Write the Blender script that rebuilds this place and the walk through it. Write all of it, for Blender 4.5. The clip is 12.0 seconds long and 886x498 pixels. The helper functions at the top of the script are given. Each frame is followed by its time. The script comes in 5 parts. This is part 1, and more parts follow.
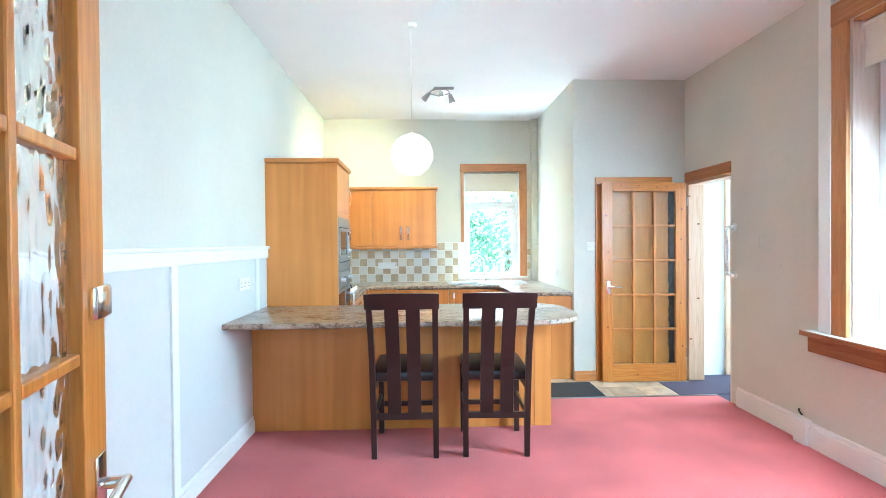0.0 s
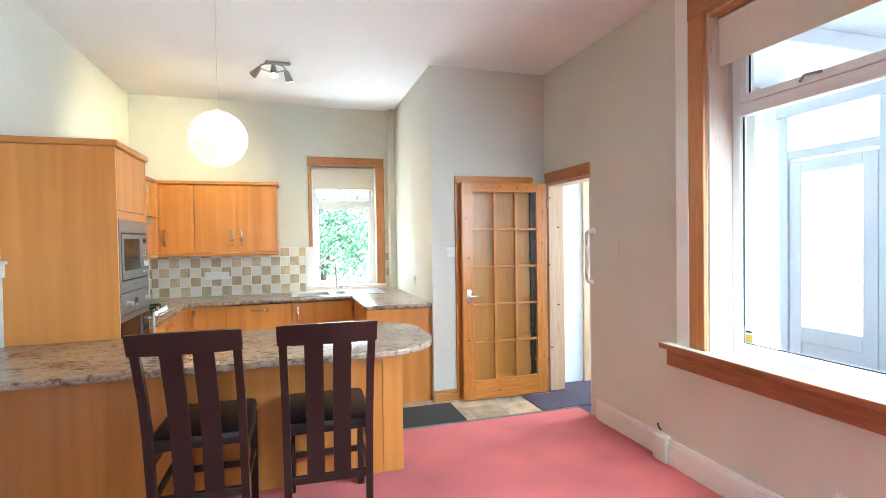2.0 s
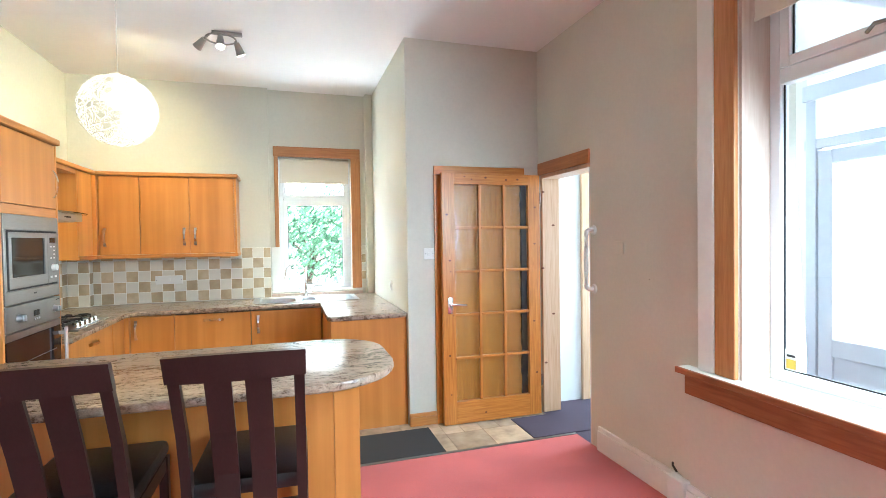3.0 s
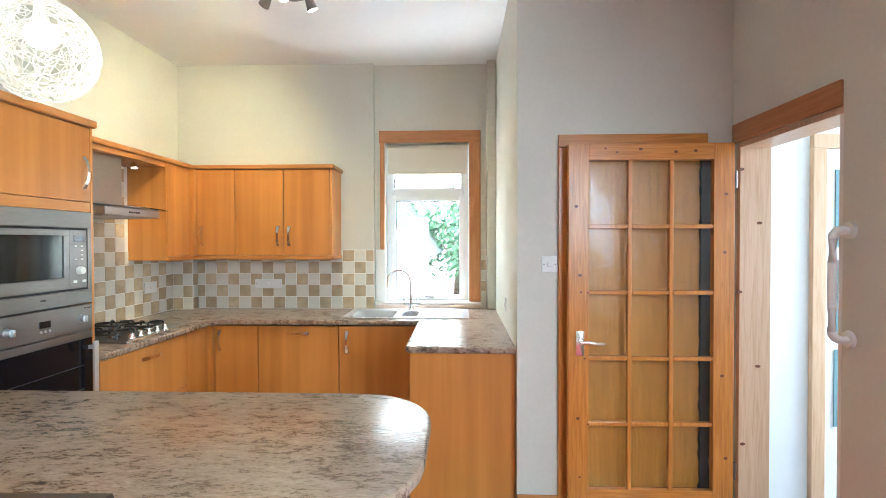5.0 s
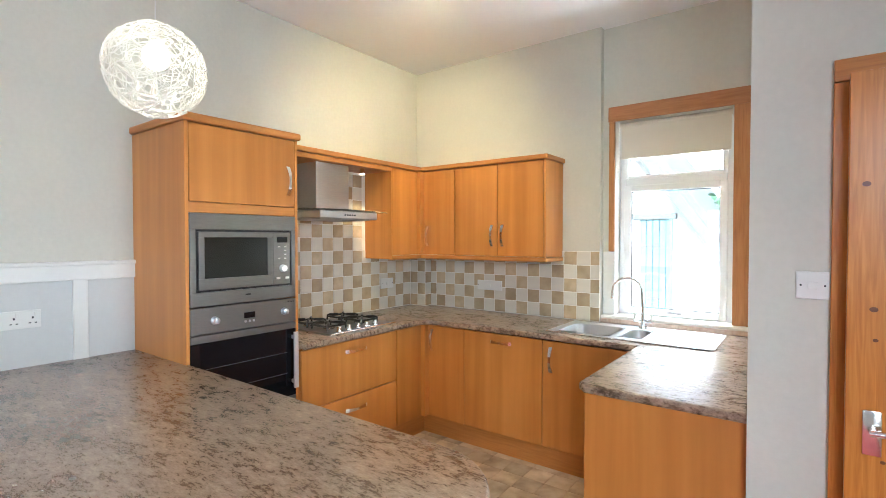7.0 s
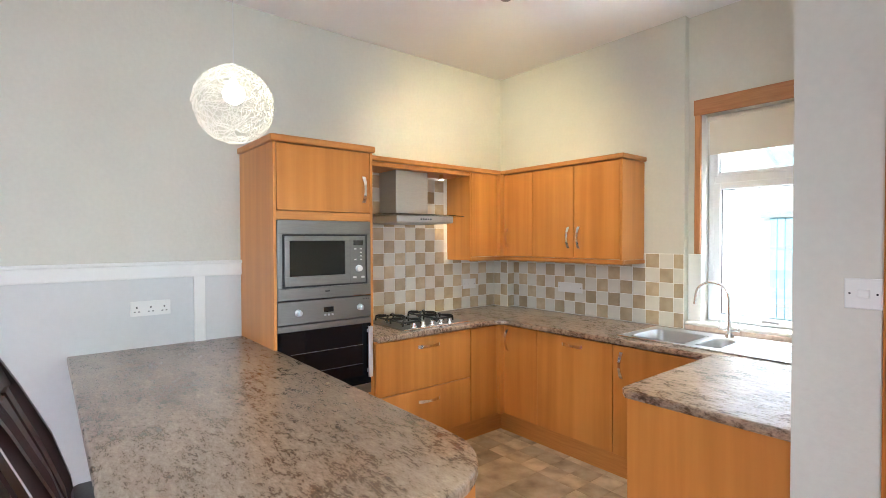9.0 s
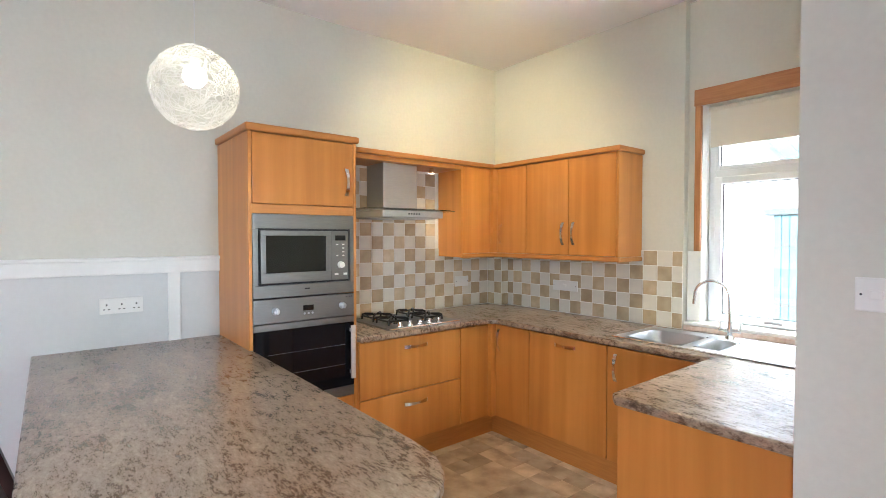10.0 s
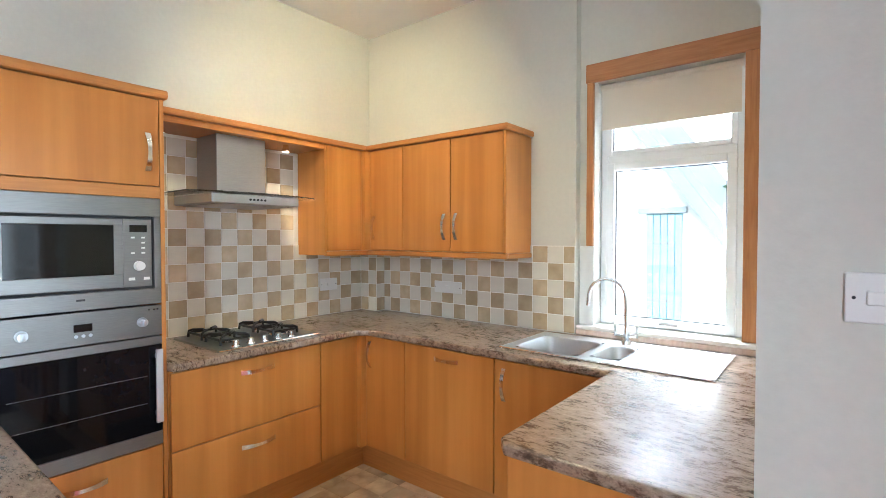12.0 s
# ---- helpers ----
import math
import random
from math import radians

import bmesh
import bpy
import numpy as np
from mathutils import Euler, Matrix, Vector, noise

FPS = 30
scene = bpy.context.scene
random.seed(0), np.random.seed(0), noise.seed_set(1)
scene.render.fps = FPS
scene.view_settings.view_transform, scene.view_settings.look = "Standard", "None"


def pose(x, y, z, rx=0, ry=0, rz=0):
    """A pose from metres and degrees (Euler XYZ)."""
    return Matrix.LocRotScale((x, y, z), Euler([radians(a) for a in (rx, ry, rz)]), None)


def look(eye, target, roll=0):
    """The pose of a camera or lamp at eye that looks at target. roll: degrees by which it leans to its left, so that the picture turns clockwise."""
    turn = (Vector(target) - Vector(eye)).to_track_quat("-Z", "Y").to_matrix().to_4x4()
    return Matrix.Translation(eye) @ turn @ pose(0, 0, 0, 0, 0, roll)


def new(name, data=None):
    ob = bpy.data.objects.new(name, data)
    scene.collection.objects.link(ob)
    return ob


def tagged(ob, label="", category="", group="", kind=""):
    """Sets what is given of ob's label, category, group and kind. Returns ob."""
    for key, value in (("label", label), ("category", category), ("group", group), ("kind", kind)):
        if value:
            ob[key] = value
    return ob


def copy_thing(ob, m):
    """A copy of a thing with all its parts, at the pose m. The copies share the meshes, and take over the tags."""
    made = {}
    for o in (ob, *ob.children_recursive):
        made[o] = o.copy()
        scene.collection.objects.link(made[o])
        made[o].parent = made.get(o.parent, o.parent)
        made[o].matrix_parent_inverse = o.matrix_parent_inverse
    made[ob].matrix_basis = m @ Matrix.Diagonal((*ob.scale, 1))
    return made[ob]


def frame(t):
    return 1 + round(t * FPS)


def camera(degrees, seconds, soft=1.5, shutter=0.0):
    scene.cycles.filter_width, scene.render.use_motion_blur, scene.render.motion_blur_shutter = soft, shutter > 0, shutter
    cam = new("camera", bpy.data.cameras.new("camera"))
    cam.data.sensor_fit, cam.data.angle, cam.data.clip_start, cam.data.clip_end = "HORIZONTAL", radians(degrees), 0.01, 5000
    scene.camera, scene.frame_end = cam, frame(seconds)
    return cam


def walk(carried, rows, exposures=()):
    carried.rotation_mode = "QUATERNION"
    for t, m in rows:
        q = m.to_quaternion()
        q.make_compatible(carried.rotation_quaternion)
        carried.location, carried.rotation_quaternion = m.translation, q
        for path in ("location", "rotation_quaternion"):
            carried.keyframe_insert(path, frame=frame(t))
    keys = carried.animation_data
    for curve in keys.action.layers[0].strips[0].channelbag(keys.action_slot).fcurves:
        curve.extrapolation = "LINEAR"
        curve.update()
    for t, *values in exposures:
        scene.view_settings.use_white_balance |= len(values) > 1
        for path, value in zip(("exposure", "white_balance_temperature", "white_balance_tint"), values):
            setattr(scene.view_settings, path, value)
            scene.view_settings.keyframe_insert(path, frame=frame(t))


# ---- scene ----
cam = camera(84.2, 12.0, soft=0.8)
PATH = [
    (0, (-0.134, 0.054, 1.409), (-0.058, 2.053, 1.385), -0.5),
    (0.5, (-0.095, 0.245, 1.431), (0.111, 2.234, 1.405), -0.6),
    (1, (-0.04, 0.341, 1.459), (0.333, 2.306, 1.428), -0.8),
    (1.5, (0.074, 0.487, 1.459), (0.586, 2.42, 1.428), -0.9),
    (2, (0.171, 0.694, 1.484), (0.758, 2.605, 1.443), -0.9),
    (2.5, (0.326, 0.917, 1.468), (0.929, 2.824, 1.425), -0.9),
    (2.7, (0.396, 1.036, 1.48), (1.005, 2.94, 1.436), -0.9),
    (4.3, (0.876, 1.917, 1.482), (1.155, 3.897, 1.453), -0.2),
    (4.5, (0.922, 2.015, 1.488), (1.115, 4.005, 1.458), -0.2),
    (5, (1.07, 2.285, 1.483), (1.0, 4.283, 1.455), -0.1),
    (5.5, (1.208, 2.499, 1.497), (0.851, 4.467, 1.463), -0.2),
    (6, (1.373, 2.677, 1.511), (0.708, 4.563, 1.475), -0.2),
    (6.5, (1.464, 2.844, 1.503), (0.504, 4.597, 1.466), -0.1),
    (7, (1.549, 3.008, 1.51), (0.348, 4.608, 1.469), -0.0),
    (7.5, (1.67, 3.09, 1.523), (0.289, 4.536, 1.479), -0.1),
    (7.7, (1.717, 3.101, 1.5), (0.286, 4.498, 1.473), -0.3),
    (9.5, (1.888, 3.199, 1.526), (0.332, 4.455, 1.48), -0.1),
    (10, (1.832, 3.311, 1.511), (0.276, 4.567, 1.462), 0.0),
    (10.5, (1.755, 3.446, 1.469), (0.2, 4.703, 1.434), 0.0),
    (11, (1.676, 3.575, 1.449), (0.181, 4.902, 1.408), -0.1),
    (11.5, (1.567, 3.744, 1.456), (0.173, 5.178, 1.414), -0.1),
    (12, (1.496, 3.848, 1.466), (0.249, 5.411, 1.42), -0.0),
]
walk(cam, [(t, look(eye, target, roll)) for t, eye, target, roll in PATH], [(0, 2.7, 4850, -10), (1, 2.45, 5350, -4), (2.5, 2.36, 5550, -2), (4.5, 2.10, 5600, 0), (6, 1.97, 5700, 3), (9.5, 1.87, 5850, 6), (12, 1.84, 5600, 5)])

# ---- light ----
world = bpy.data.worlds.new("overcast_sky")
scene.world = world
world.use_nodes = True
wn = world.node_tree.nodes
sky = wn.new("ShaderNodeTexSky")
sky.sky_type, sky.sun_disc = "NISHITA", False
sky.sun_elevation, sky.sun_rotation, sky.dust_density = radians(48), radians(150), 3.0
world.node_tree.links.new(sky.outputs[0], wn["Background"].inputs[0])
wn["Background"].inputs[1].default_value = 0.085


def lamp(name, kind, m, power, colour, size=0.1, size_y=None, spot=None, spread=180):
    d = bpy.data.lights.new(name, kind)
    d.energy, d.color = power, colour
    if kind == "AREA":
        d.shape, d.size, d.size_y, d.spread = "RECTANGLE", size, size_y or size, radians(spread)
    elif kind == "SUN":
        d.angle = size
    else:
        d.shadow_soft_size = size
    if spot:
        d.spot_size, d.spot_blend = radians(spot), 1.0
    ob = new(name, d)
    ob.matrix_world = m
    return ob


lamp("sun", "SUN", look((0, 0, 9), (0.8, 5.2, 3.0)), 5.0, (1.0, 0.96, 0.9), radians(12))
# stand-ins for sky: large side window's near, unseen half and the sink window
lamp("daylight_side_window", "AREA", look((2.60, 1.65, 1.75), (1.1, 2.6, 0.0)), 26, (0.80, 0.91, 1.0), 0.8, 1.7, spread=158)
# unseen fill lamp brightening the hall; a solid porch wall stands behind it
lamp("daylight_hall", "AREA", look((4.5, 4.62, 1.35), (2.7, 4.7, 1.2)), 21, (0.84, 0.93, 1.0), 0.9, 2.2)
lamp("daylight_sink_window", "AREA", look((0.8, 7.35, 3.05), (0.4, 5.8, 0.7)), 200, (0.88, 0.95, 1.0), 1.9, 0.9)
# added lamp aimed up at the ceiling, as if bounced off the yard
lamp("daylight_yard", "AREA", look((0.8, 7.25, 0.45), (0.4, 5.6, 2.9)), 55, (0.95, 0.97, 1.0), 1.9, 0.7)
# unseen fill lamp before the closed entry wall, which has no window
lamp("daylight_entry", "AREA", look((0.2, -1.9, 1.7), (0.3, 1.5, 1.3)), 10, (0.80, 0.91, 1.0), 1.0, 1.4)
# the lit pendant bulb, the ceiling spots and the two small spots over the hob
lamp("pendant_bulb_light", "POINT", pose(-0.22, 3.757, 2.120), 0.5, (1.0, 0.84, 0.60), 0.035)

# ---- materials ----
def material(name, colour, rough=0.5, metal=0.0, vary=0.08, scale=30.0, bump=0.0, bump_scale=80.0, stretch=(1, 1, 1), big=0.05, spec=0.5):
    """A surface with variation at two scales and fine relief."""
    m = bpy.data.materials.new(name)
    m.use_nodes = True
    n, l = m.node_tree.nodes, m.node_tree.links
    b = n["Principled BSDF"]
    b.inputs["Roughness"].default_value, b.inputs["Metallic"].default_value = rough, metal
    b.inputs["Specular IOR Level"].default_value = spec
    tc, mp = n.new("ShaderNodeTexCoord"), n.new("ShaderNodeMapping")
    mp.inputs["Scale"].default_value = stretch
    l.new(tc.outputs["Object"], mp.inputs["Vector"])
    fine, wide = n.new("ShaderNodeTexNoise"), n.new("ShaderNodeTexNoise")
    fine.inputs["Scale"].default_value, fine.inputs["Detail"].default_value = scale, 6
    wide.inputs["Scale"].default_value, wide.inputs["Detail"].default_value = 1.7, 3
    l.new(mp.outputs[0], fine.inputs["Vector"])
    l.new(tc.outputs["Object"], wide.inputs["Vector"])
    dark = n.new("ShaderNodeMix")
    dark.data_type = "RGBA"
    dark.inputs[6].default_value = [*(c * (1 - vary * 1.5) for c in colour), 1]
    dark.inputs[7].default_value = [*(min(1, c * (1 + vary)) for c in colour), 1]
    l.new(fine.outputs["Fac"], dark.inputs[0])
    hsv = n.new("ShaderNodeHueSaturation")
    mr = n.new("ShaderNodeMapRange")
    mr.inputs[1].default_value, mr.inputs[2].default_value = 0.3, 0.7
    mr.inputs[3].default_value, mr.inputs[4].default_value = 1 - big, 1 + big
    l.new(wide.outputs["Fac"], mr.inputs[0])
    l.new(mr.outputs[0], hsv.inputs["Value"])
    l.new(dark.outputs[2], hsv.inputs["Color"])
    l.new(hsv.outputs[0], b.inputs["Base Color"])
    if bump:
        nb, bp = n.new("ShaderNodeTexNoise"), n.new("ShaderNodeBump")
        nb.inputs["Scale"].default_value, nb.inputs["Detail"].default_value = bump_scale, 4
        l.new(mp.outputs[0], nb.inputs["Vector"])
        bp.inputs["Strength"].default_value, bp.inputs["Distance"].default_value = bump, 0.004
        l.new(nb.outputs["Fac"], bp.inputs["Height"])
        l.new(bp.outputs[0], b.inputs["Normal"])
    return m


def ramp_material(name, stops, scale, rough, bump=0.0, stretch=(1, 1, 1), detail=8, distortion=0.0, metal=0.0, per_object=0.0, second=None, spec=0.5):
    """A surface whose colours run along a ramp over stretched noise: wood grain, laminate, stone."""
    m = bpy.data.materials.new(name)
    m.use_nodes = True
    n, l = m.node_tree.nodes, m.node_tree.links
    b = n["Principled BSDF"]
    b.inputs["Roughness"].default_value, b.inputs["Metallic"].default_value = rough, metal
    tc, mp, nz, rp = n.new("ShaderNodeTexCoord"), n.new("ShaderNodeMapping"), n.new("ShaderNodeTexNoise"), n.new("ShaderNodeValToRGB")
    mp.inputs["Scale"].default_value = stretch
    nz.inputs["Scale"].default_value, nz.inputs["Detail"].default_value, nz.inputs["Distortion"].default_value = scale, detail, distortion
    info, add = n.new("ShaderNodeObjectInfo"), n.new("ShaderNodeVectorMath")
    add.operation = "MULTIPLY_ADD"
    add.inputs[1].default_value, l_in = (7.0, 5.0, 3.0), add.inputs[0]
    l.new(info.outputs["Random"], l_in)
    l.new(tc.outputs["Object"], add.inputs[2])
    l.new(add.outputs[0], mp.inputs["Vector"])
    l.new(mp.outputs[0], nz.inputs["Vector"])
    l.new(nz.outputs["Fac"], rp.inputs["Fac"])
    e = rp.color_ramp.elements
    while len(e) < len(stops):
        e.new(0.5)
    for k, (p, c) in enumerate(stops):
        e[k].position, e[k].color = p, (*c, 1)
    out = rp.outputs["Color"]
    if second:
        n2, m2 = n.new("ShaderNodeTexNoise"), n.new("ShaderNodeMix")
        n2.inputs["Scale"].default_value, n2.inputs["Detail"].default_value = second[0], 5
        m2.data_type, m2.blend_type = "RGBA", "MULTIPLY"
        r2 = n.new("ShaderNodeValToRGB")
        r2.color_ramp.elements[0].position, r2.color_ramp.elements[0].color = 0.38, (*second[1], 1)
        r2.color_ramp.elements[1].position, r2.color_ramp.elements[1].color = 0.62, (1, 1, 1, 1)
        l.new(add.outputs[0], n2.inputs["Vector"])
        l.new(n2.outputs["Fac"], r2.inputs["Fac"])
        m2.inputs[0].default_value = 1.0
        l.new(out, m2.inputs[6])
        l.new(r2.outputs["Color"], m2.inputs[7])
        out = m2.outputs[2]
    if per_object:
        hs, mr = n.new("ShaderNodeHueSaturation"), n.new("ShaderNodeMapRange")
        mr.inputs[3].default_value, mr.inputs[4].default_value = 1 - per_object, 1 + per_object
        l.new(info.outputs["Random"], mr.inputs[0])
        l.new(mr.outputs[0], hs.inputs["Value"])
        l.new(out, hs.inputs["Color"])
        out = hs.outputs[0]
    l.new(out, b.inputs["Base Color"])
    if bump:
        bp = n.new("ShaderNodeBump")
        bp.inputs["Strength"].default_value, bp.inputs["Distance"].default_value = bump, 0.003
        l.new(nz.outputs["Fac"], bp.inputs["Height"])
        l.new(bp.outputs[0], b.inputs["Normal"])
    b.inputs["Specular IOR Level"].default_value = spec
    return m


def laminate_material(name):
    """Stone-effect laminate: drifting brown clouds, flecks and fine pale and dark grains under a satin coat."""
    m = bpy.data.materials.new(name)
    m.use_nodes = True
    n, l = m.node_tree.nodes, m.node_tree.links
    b = n["Principled BSDF"]
    tc = n.new("ShaderNodeTexCoord")

    def cloud(scale, stretch, detail, rough, twist):
        mp, nz = n.new("ShaderNodeMapping"), n.new("ShaderNodeTexNoise")
        mp.inputs["Scale"].default_value = stretch
        mp.inputs["Rotation"].default_value = (0, 0, radians(8))
        nz.inputs["Scale"].default_value, nz.inputs["Detail"].default_value = scale, detail
        nz.inputs["Roughness"].default_value, nz.inputs["Distortion"].default_value = rough, twist
        l.new(tc.outputs["Object"], mp.inputs["Vector"])
        l.new(mp.outputs[0], nz.inputs["Vector"])
        return nz.outputs["Fac"]

    def scaled(value, by, plus=None):
        k = n.new("ShaderNodeMath")
        k.operation = "MULTIPLY_ADD"
        k.inputs[1].default_value, k.inputs[2].default_value = by, 0.0
        l.new(value, k.inputs[0])
        if plus:
            l.new(plus, k.inputs[2])
        return k.outputs[0]

    wide = scaled(cloud(5.0, (0.8, 1.3, 1), 3, 0.5, 0.6), 0.18)
    mid = scaled(cloud(27.0, (0.62, 1.55, 1), 6, 0.78, 0.3), 0.50, wide)
    fine = scaled(cloud(80.0, (0.62, 1.5, 1), 5, 0.8, 0.2), 0.32, mid)
    rp = n.new("ShaderNodeValToRGB")
    e = rp.color_ramp.elements
    stops = [(0.40, (0.068, 0.045, 0.032)), (0.455, (0.165, 0.110, 0.075)), (0.503, (0.258, 0.180, 0.126)), (0.555, (0.355, 0.263, 0.192)), (0.64, (0.50, 0.395, 0.305))]
    while len(e) < len(stops):
        e.new(0.5)
    for k, (p, c) in enumerate(stops):
        e[k].position, e[k].color = p, (*c, 1)
    l.new(fine, rp.inputs["Fac"])
    l.new(rp.outputs["Color"], b.inputs["Base Color"])
    mr = n.new("ShaderNodeMapRange")
    mr.inputs[1].default_value, mr.inputs[2].default_value, mr.inputs[3].default_value, mr.inputs[4].default_value = 0.4, 0.6, 0.25, 0.32
    l.new(fine, mr.inputs[0])
    l.new(mr.outputs[0], b.inputs["Roughness"])
    bp = n.new("ShaderNodeBump")
    bp.inputs["Strength"].default_value, bp.inputs["Distance"].default_value = 0.10, 0.0006
    l.new(fine, bp.inputs["Height"])
    l.new(bp.outputs[0], b.inputs["Normal"])
    b.inputs["Specular IOR Level"].default_value = 0.6
    b.inputs["Coat Weight"].default_value, b.inputs["Coat Roughness"].default_value = 0.4, 0.18
    return m


def glass_material(name, colour=(1, 1, 1), rough=0.0, ripple=0.0, ripple_scale=40.0, ior=1.45, stretch=(1, 1, 1)):
    m = bpy.data.materials.new(name)
    m.use_nodes = True
    n, l = m.node_tree.nodes, m.node_tree.links
    b = n["Principled BSDF"]
    b.inputs["Base Color"].default_value = (*colour, 1)
    b.inputs["Transmission Weight"].default_value, b.inputs["Roughness"].default_value, b.inputs["IOR"].default_value = 1.0, rough, ior
    if ripple:
        tc, mp, nz, bp = n.new("ShaderNodeTexCoord"), n.new("ShaderNodeMapping"), n.new("ShaderNodeTexNoise"), n.new("ShaderNodeBump")
        mp.inputs["Scale"].default_value = stretch
        nz.inputs["Scale"].default_value, nz.inputs["Detail"].default_value = ripple_scale, 2
        bp.inputs["Strength"].default_value, bp.inputs["Distance"].default_value = ripple, 0.01
        l.new(tc.outputs["Object"], mp.inputs["Vector"])
        l.new(mp.outputs[0], nz.inputs["Vector"])
        l.new(nz.outputs["Fac"], bp.inputs["Height"])
        l.new(bp.outputs[0], b.inputs["Normal"])
    return m


def glow_material(name, colour, strength):
    m = bpy.data.materials.new(name)
    m.use_nodes = True
    b = m.node_tree.nodes["Principled BSDF"]
    b.inputs["Emission Color"].default_value, b.inputs["Emission Strength"].default_value = (*colour, 1), strength
    return m


PAINT = material("wall_paint", (0.625, 0.605, 0.525), 0.72, vary=0.04, scale=45, bump=0.22, bump_scale=48, big=0.035)
PAINT_GREY = material("dado_paint", (0.62, 0.62, 0.60), 0.6, vary=0.03, scale=40, bump=0.08, bump_scale=40, big=0.03)
GLOSS_WHITE = material("white_gloss_paint", (0.78, 0.77, 0.73), 0.35, vary=0.03, scale=30, bump=0.05, bump_scale=25)
CEILING = material("ceiling_paint", (0.84, 0.83, 0.81), 0.8, vary=0.02, scale=50, bump=0.08, bump_scale=40, big=0.02)
CARPET = material("red_carpet", (0.60, 0.130, 0.122), 0.95, vary=0.55, scale=120, bump=1.0, bump_scale=210, big=0.20, spec=0.1)
CARPET.node_tree.nodes["Principled BSDF"].inputs["Sheen Weight"].default_value = 0.15
BEECH = ramp_material("beech_veneer", [(0.28, (0.475, 0.182, 0.038)), (0.5, (0.560, 0.225, 0.049)), (0.72, (0.64, 0.272, 0.066))], 5, 0.31, 0.0, (2.4, 2.4, 0.11), 10, 0.25, per_object=0.06, second=(2.2, (0.94, 0.91, 0.88)))
BEECH_H = ramp_material("beech_rail", [(0.25, (0.44, 0.172, 0.040)), (0.5, (0.495, 0.201, 0.048)), (0.75, (0.55, 0.235, 0.06))], 9, 0.38, 0.03, (0.6, 0.6, 9), 6, 0.4)
PINE = ramp_material("varnished_pine", [(0.25, (0.37, 0.118, 0.017)), (0.5, (0.495, 0.182, 0.029)), (0.75, (0.60, 0.248, 0.050))], 6, 0.3, 0.05, (12, 12, 0.7), 7, 0.8)
CUPBOARD_WOOD = ramp_material("brown_veneer", [(0.2, (0.32, 0.125, 0.015)), (0.5, (0.43, 0.18, 0.024)), (0.8, (0.52, 0.23, 0.037))], 6, 0.4, 0.03, (8, 8, 0.5), 7, 0.6)
DARKWOOD = ramp_material("dark_stained_wood", [(0.2, (0.20, 0.062, 0.024)), (0.5, (0.29, 0.10, 0.038)), (0.8, (0.37, 0.145, 0.06))], 6, 0.4, 0.05, (10, 0.8, 10), 7, 0.6)
PINE_H = ramp_material("varnished_pine_rail", [(0.25, (0.37, 0.118, 0.017)), (0.5, (0.495, 0.182, 0.029)), (0.75, (0.60, 0.248, 0.050))], 6, 0.3, 0.05, (0.7, 12, 12), 7, 0.8)
REDWOOD_H = ramp_material("red_stained_rail", [(0.2, (0.30, 0.112, 0.036)), (0.5, (0.40, 0.165, 0.056)), (0.8, (0.48, 0.215, 0.085))], 6, 0.4, 0.05, (0.8, 0.8, 11), 7, 0.6)
KNOT = material("pine_knot", (0.16, 0.05, 0.015), 0.4, vary=0.3, scale=60)
REDWOOD = ramp_material("red_stained_wood", [(0.2, (0.36, 0.14, 0.044)), (0.5, (0.47, 0.20, 0.068)), (0.8, (0.55, 0.255, 0.10))], 6, 0.4, 0.05, (10, 10, 0.8), 7, 0.6)
LAMINATE = laminate_material("stone_laminate")
ESPRESSO = material("espresso_wood", (0.022, 0.012, 0.010), 0.32, vary=0.3, scale=20, stretch=(8, 8, 0.8), bump=0.05)
LEATHER = material("black_leather", (0.015, 0.014, 0.015), 0.38, vary=0.2, scale=90, bump=0.25, bump_scale=160)
STEEL = ramp_material("brushed_steel", [(0.3, (0.205, 0.199, 0.190)), (0.7, (0.252, 0.244, 0.233))], 30, 0.36, 0.008, (1, 0.6, 25), 5, metal=1.0)
SINK_STEEL = material("sink_steel", (0.60, 0.62, 0.645), 0.30, 1.0, vary=0.05, scale=90)
HOOD_STEEL = ramp_material("satin_hood_steel", [(0.3, (0.40, 0.395, 0.385)), (0.7, (0.46, 0.455, 0.445))], 30, 0.42, 0.008, (1, 0.6, 25), 5, metal=1.0)
NICKEL = material("satin_nickel", (0.34, 0.33, 0.315), 0.30, 1.0, vary=0.04)
SATIN = material("satin_aluminium", (0.66, 0.65, 0.66), 0.52, 1.0, vary=0.04)
CHROME = material("chrome", (0.88, 0.88, 0.88), 0.16, 1.0, vary=0.02)
BLACK = material("black_enamel", (0.012, 0.012, 0.013), 0.35, vary=0.1, scale=60)
BLACK_GLASS = material("oven_glass", (0.006, 0.006, 0.008), 0.04, vary=0.05, spec=0.25)
MW_GLASS = material("microwave_glass", (0.010, 0.011, 0.011), 0.07, vary=0.05, spec=0.45)
DISPLAY = material("display_black", (0.006, 0.006, 0.008), 0.12, vary=0.05)
PINE_PALE = ramp_material("pale_pine", [(0.2, (0.50, 0.30, 0.17)), (0.5, (0.60, 0.40, 0.25)), (0.8, (0.66, 0.47, 0.32))], 6, 0.35, 0.04, (12, 12, 0.7), 7, 0.8)
# white porch plastic with its bluish shade mixed into the base colour
SHADED_UPVC = material("shade_toned_upvc", (0.60, 0.62, 0.70), 0.35, vary=0.03)
PLASTIC = material("white_plastic", (0.76, 0.75, 0.71), 0.32, vary=0.02)
UPVC = material("white_upvc", (0.80, 0.81, 0.82), 0.28, vary=0.02)
SEAL = material("black_rubber_seal", (0.02, 0.02, 0.02), 0.6)
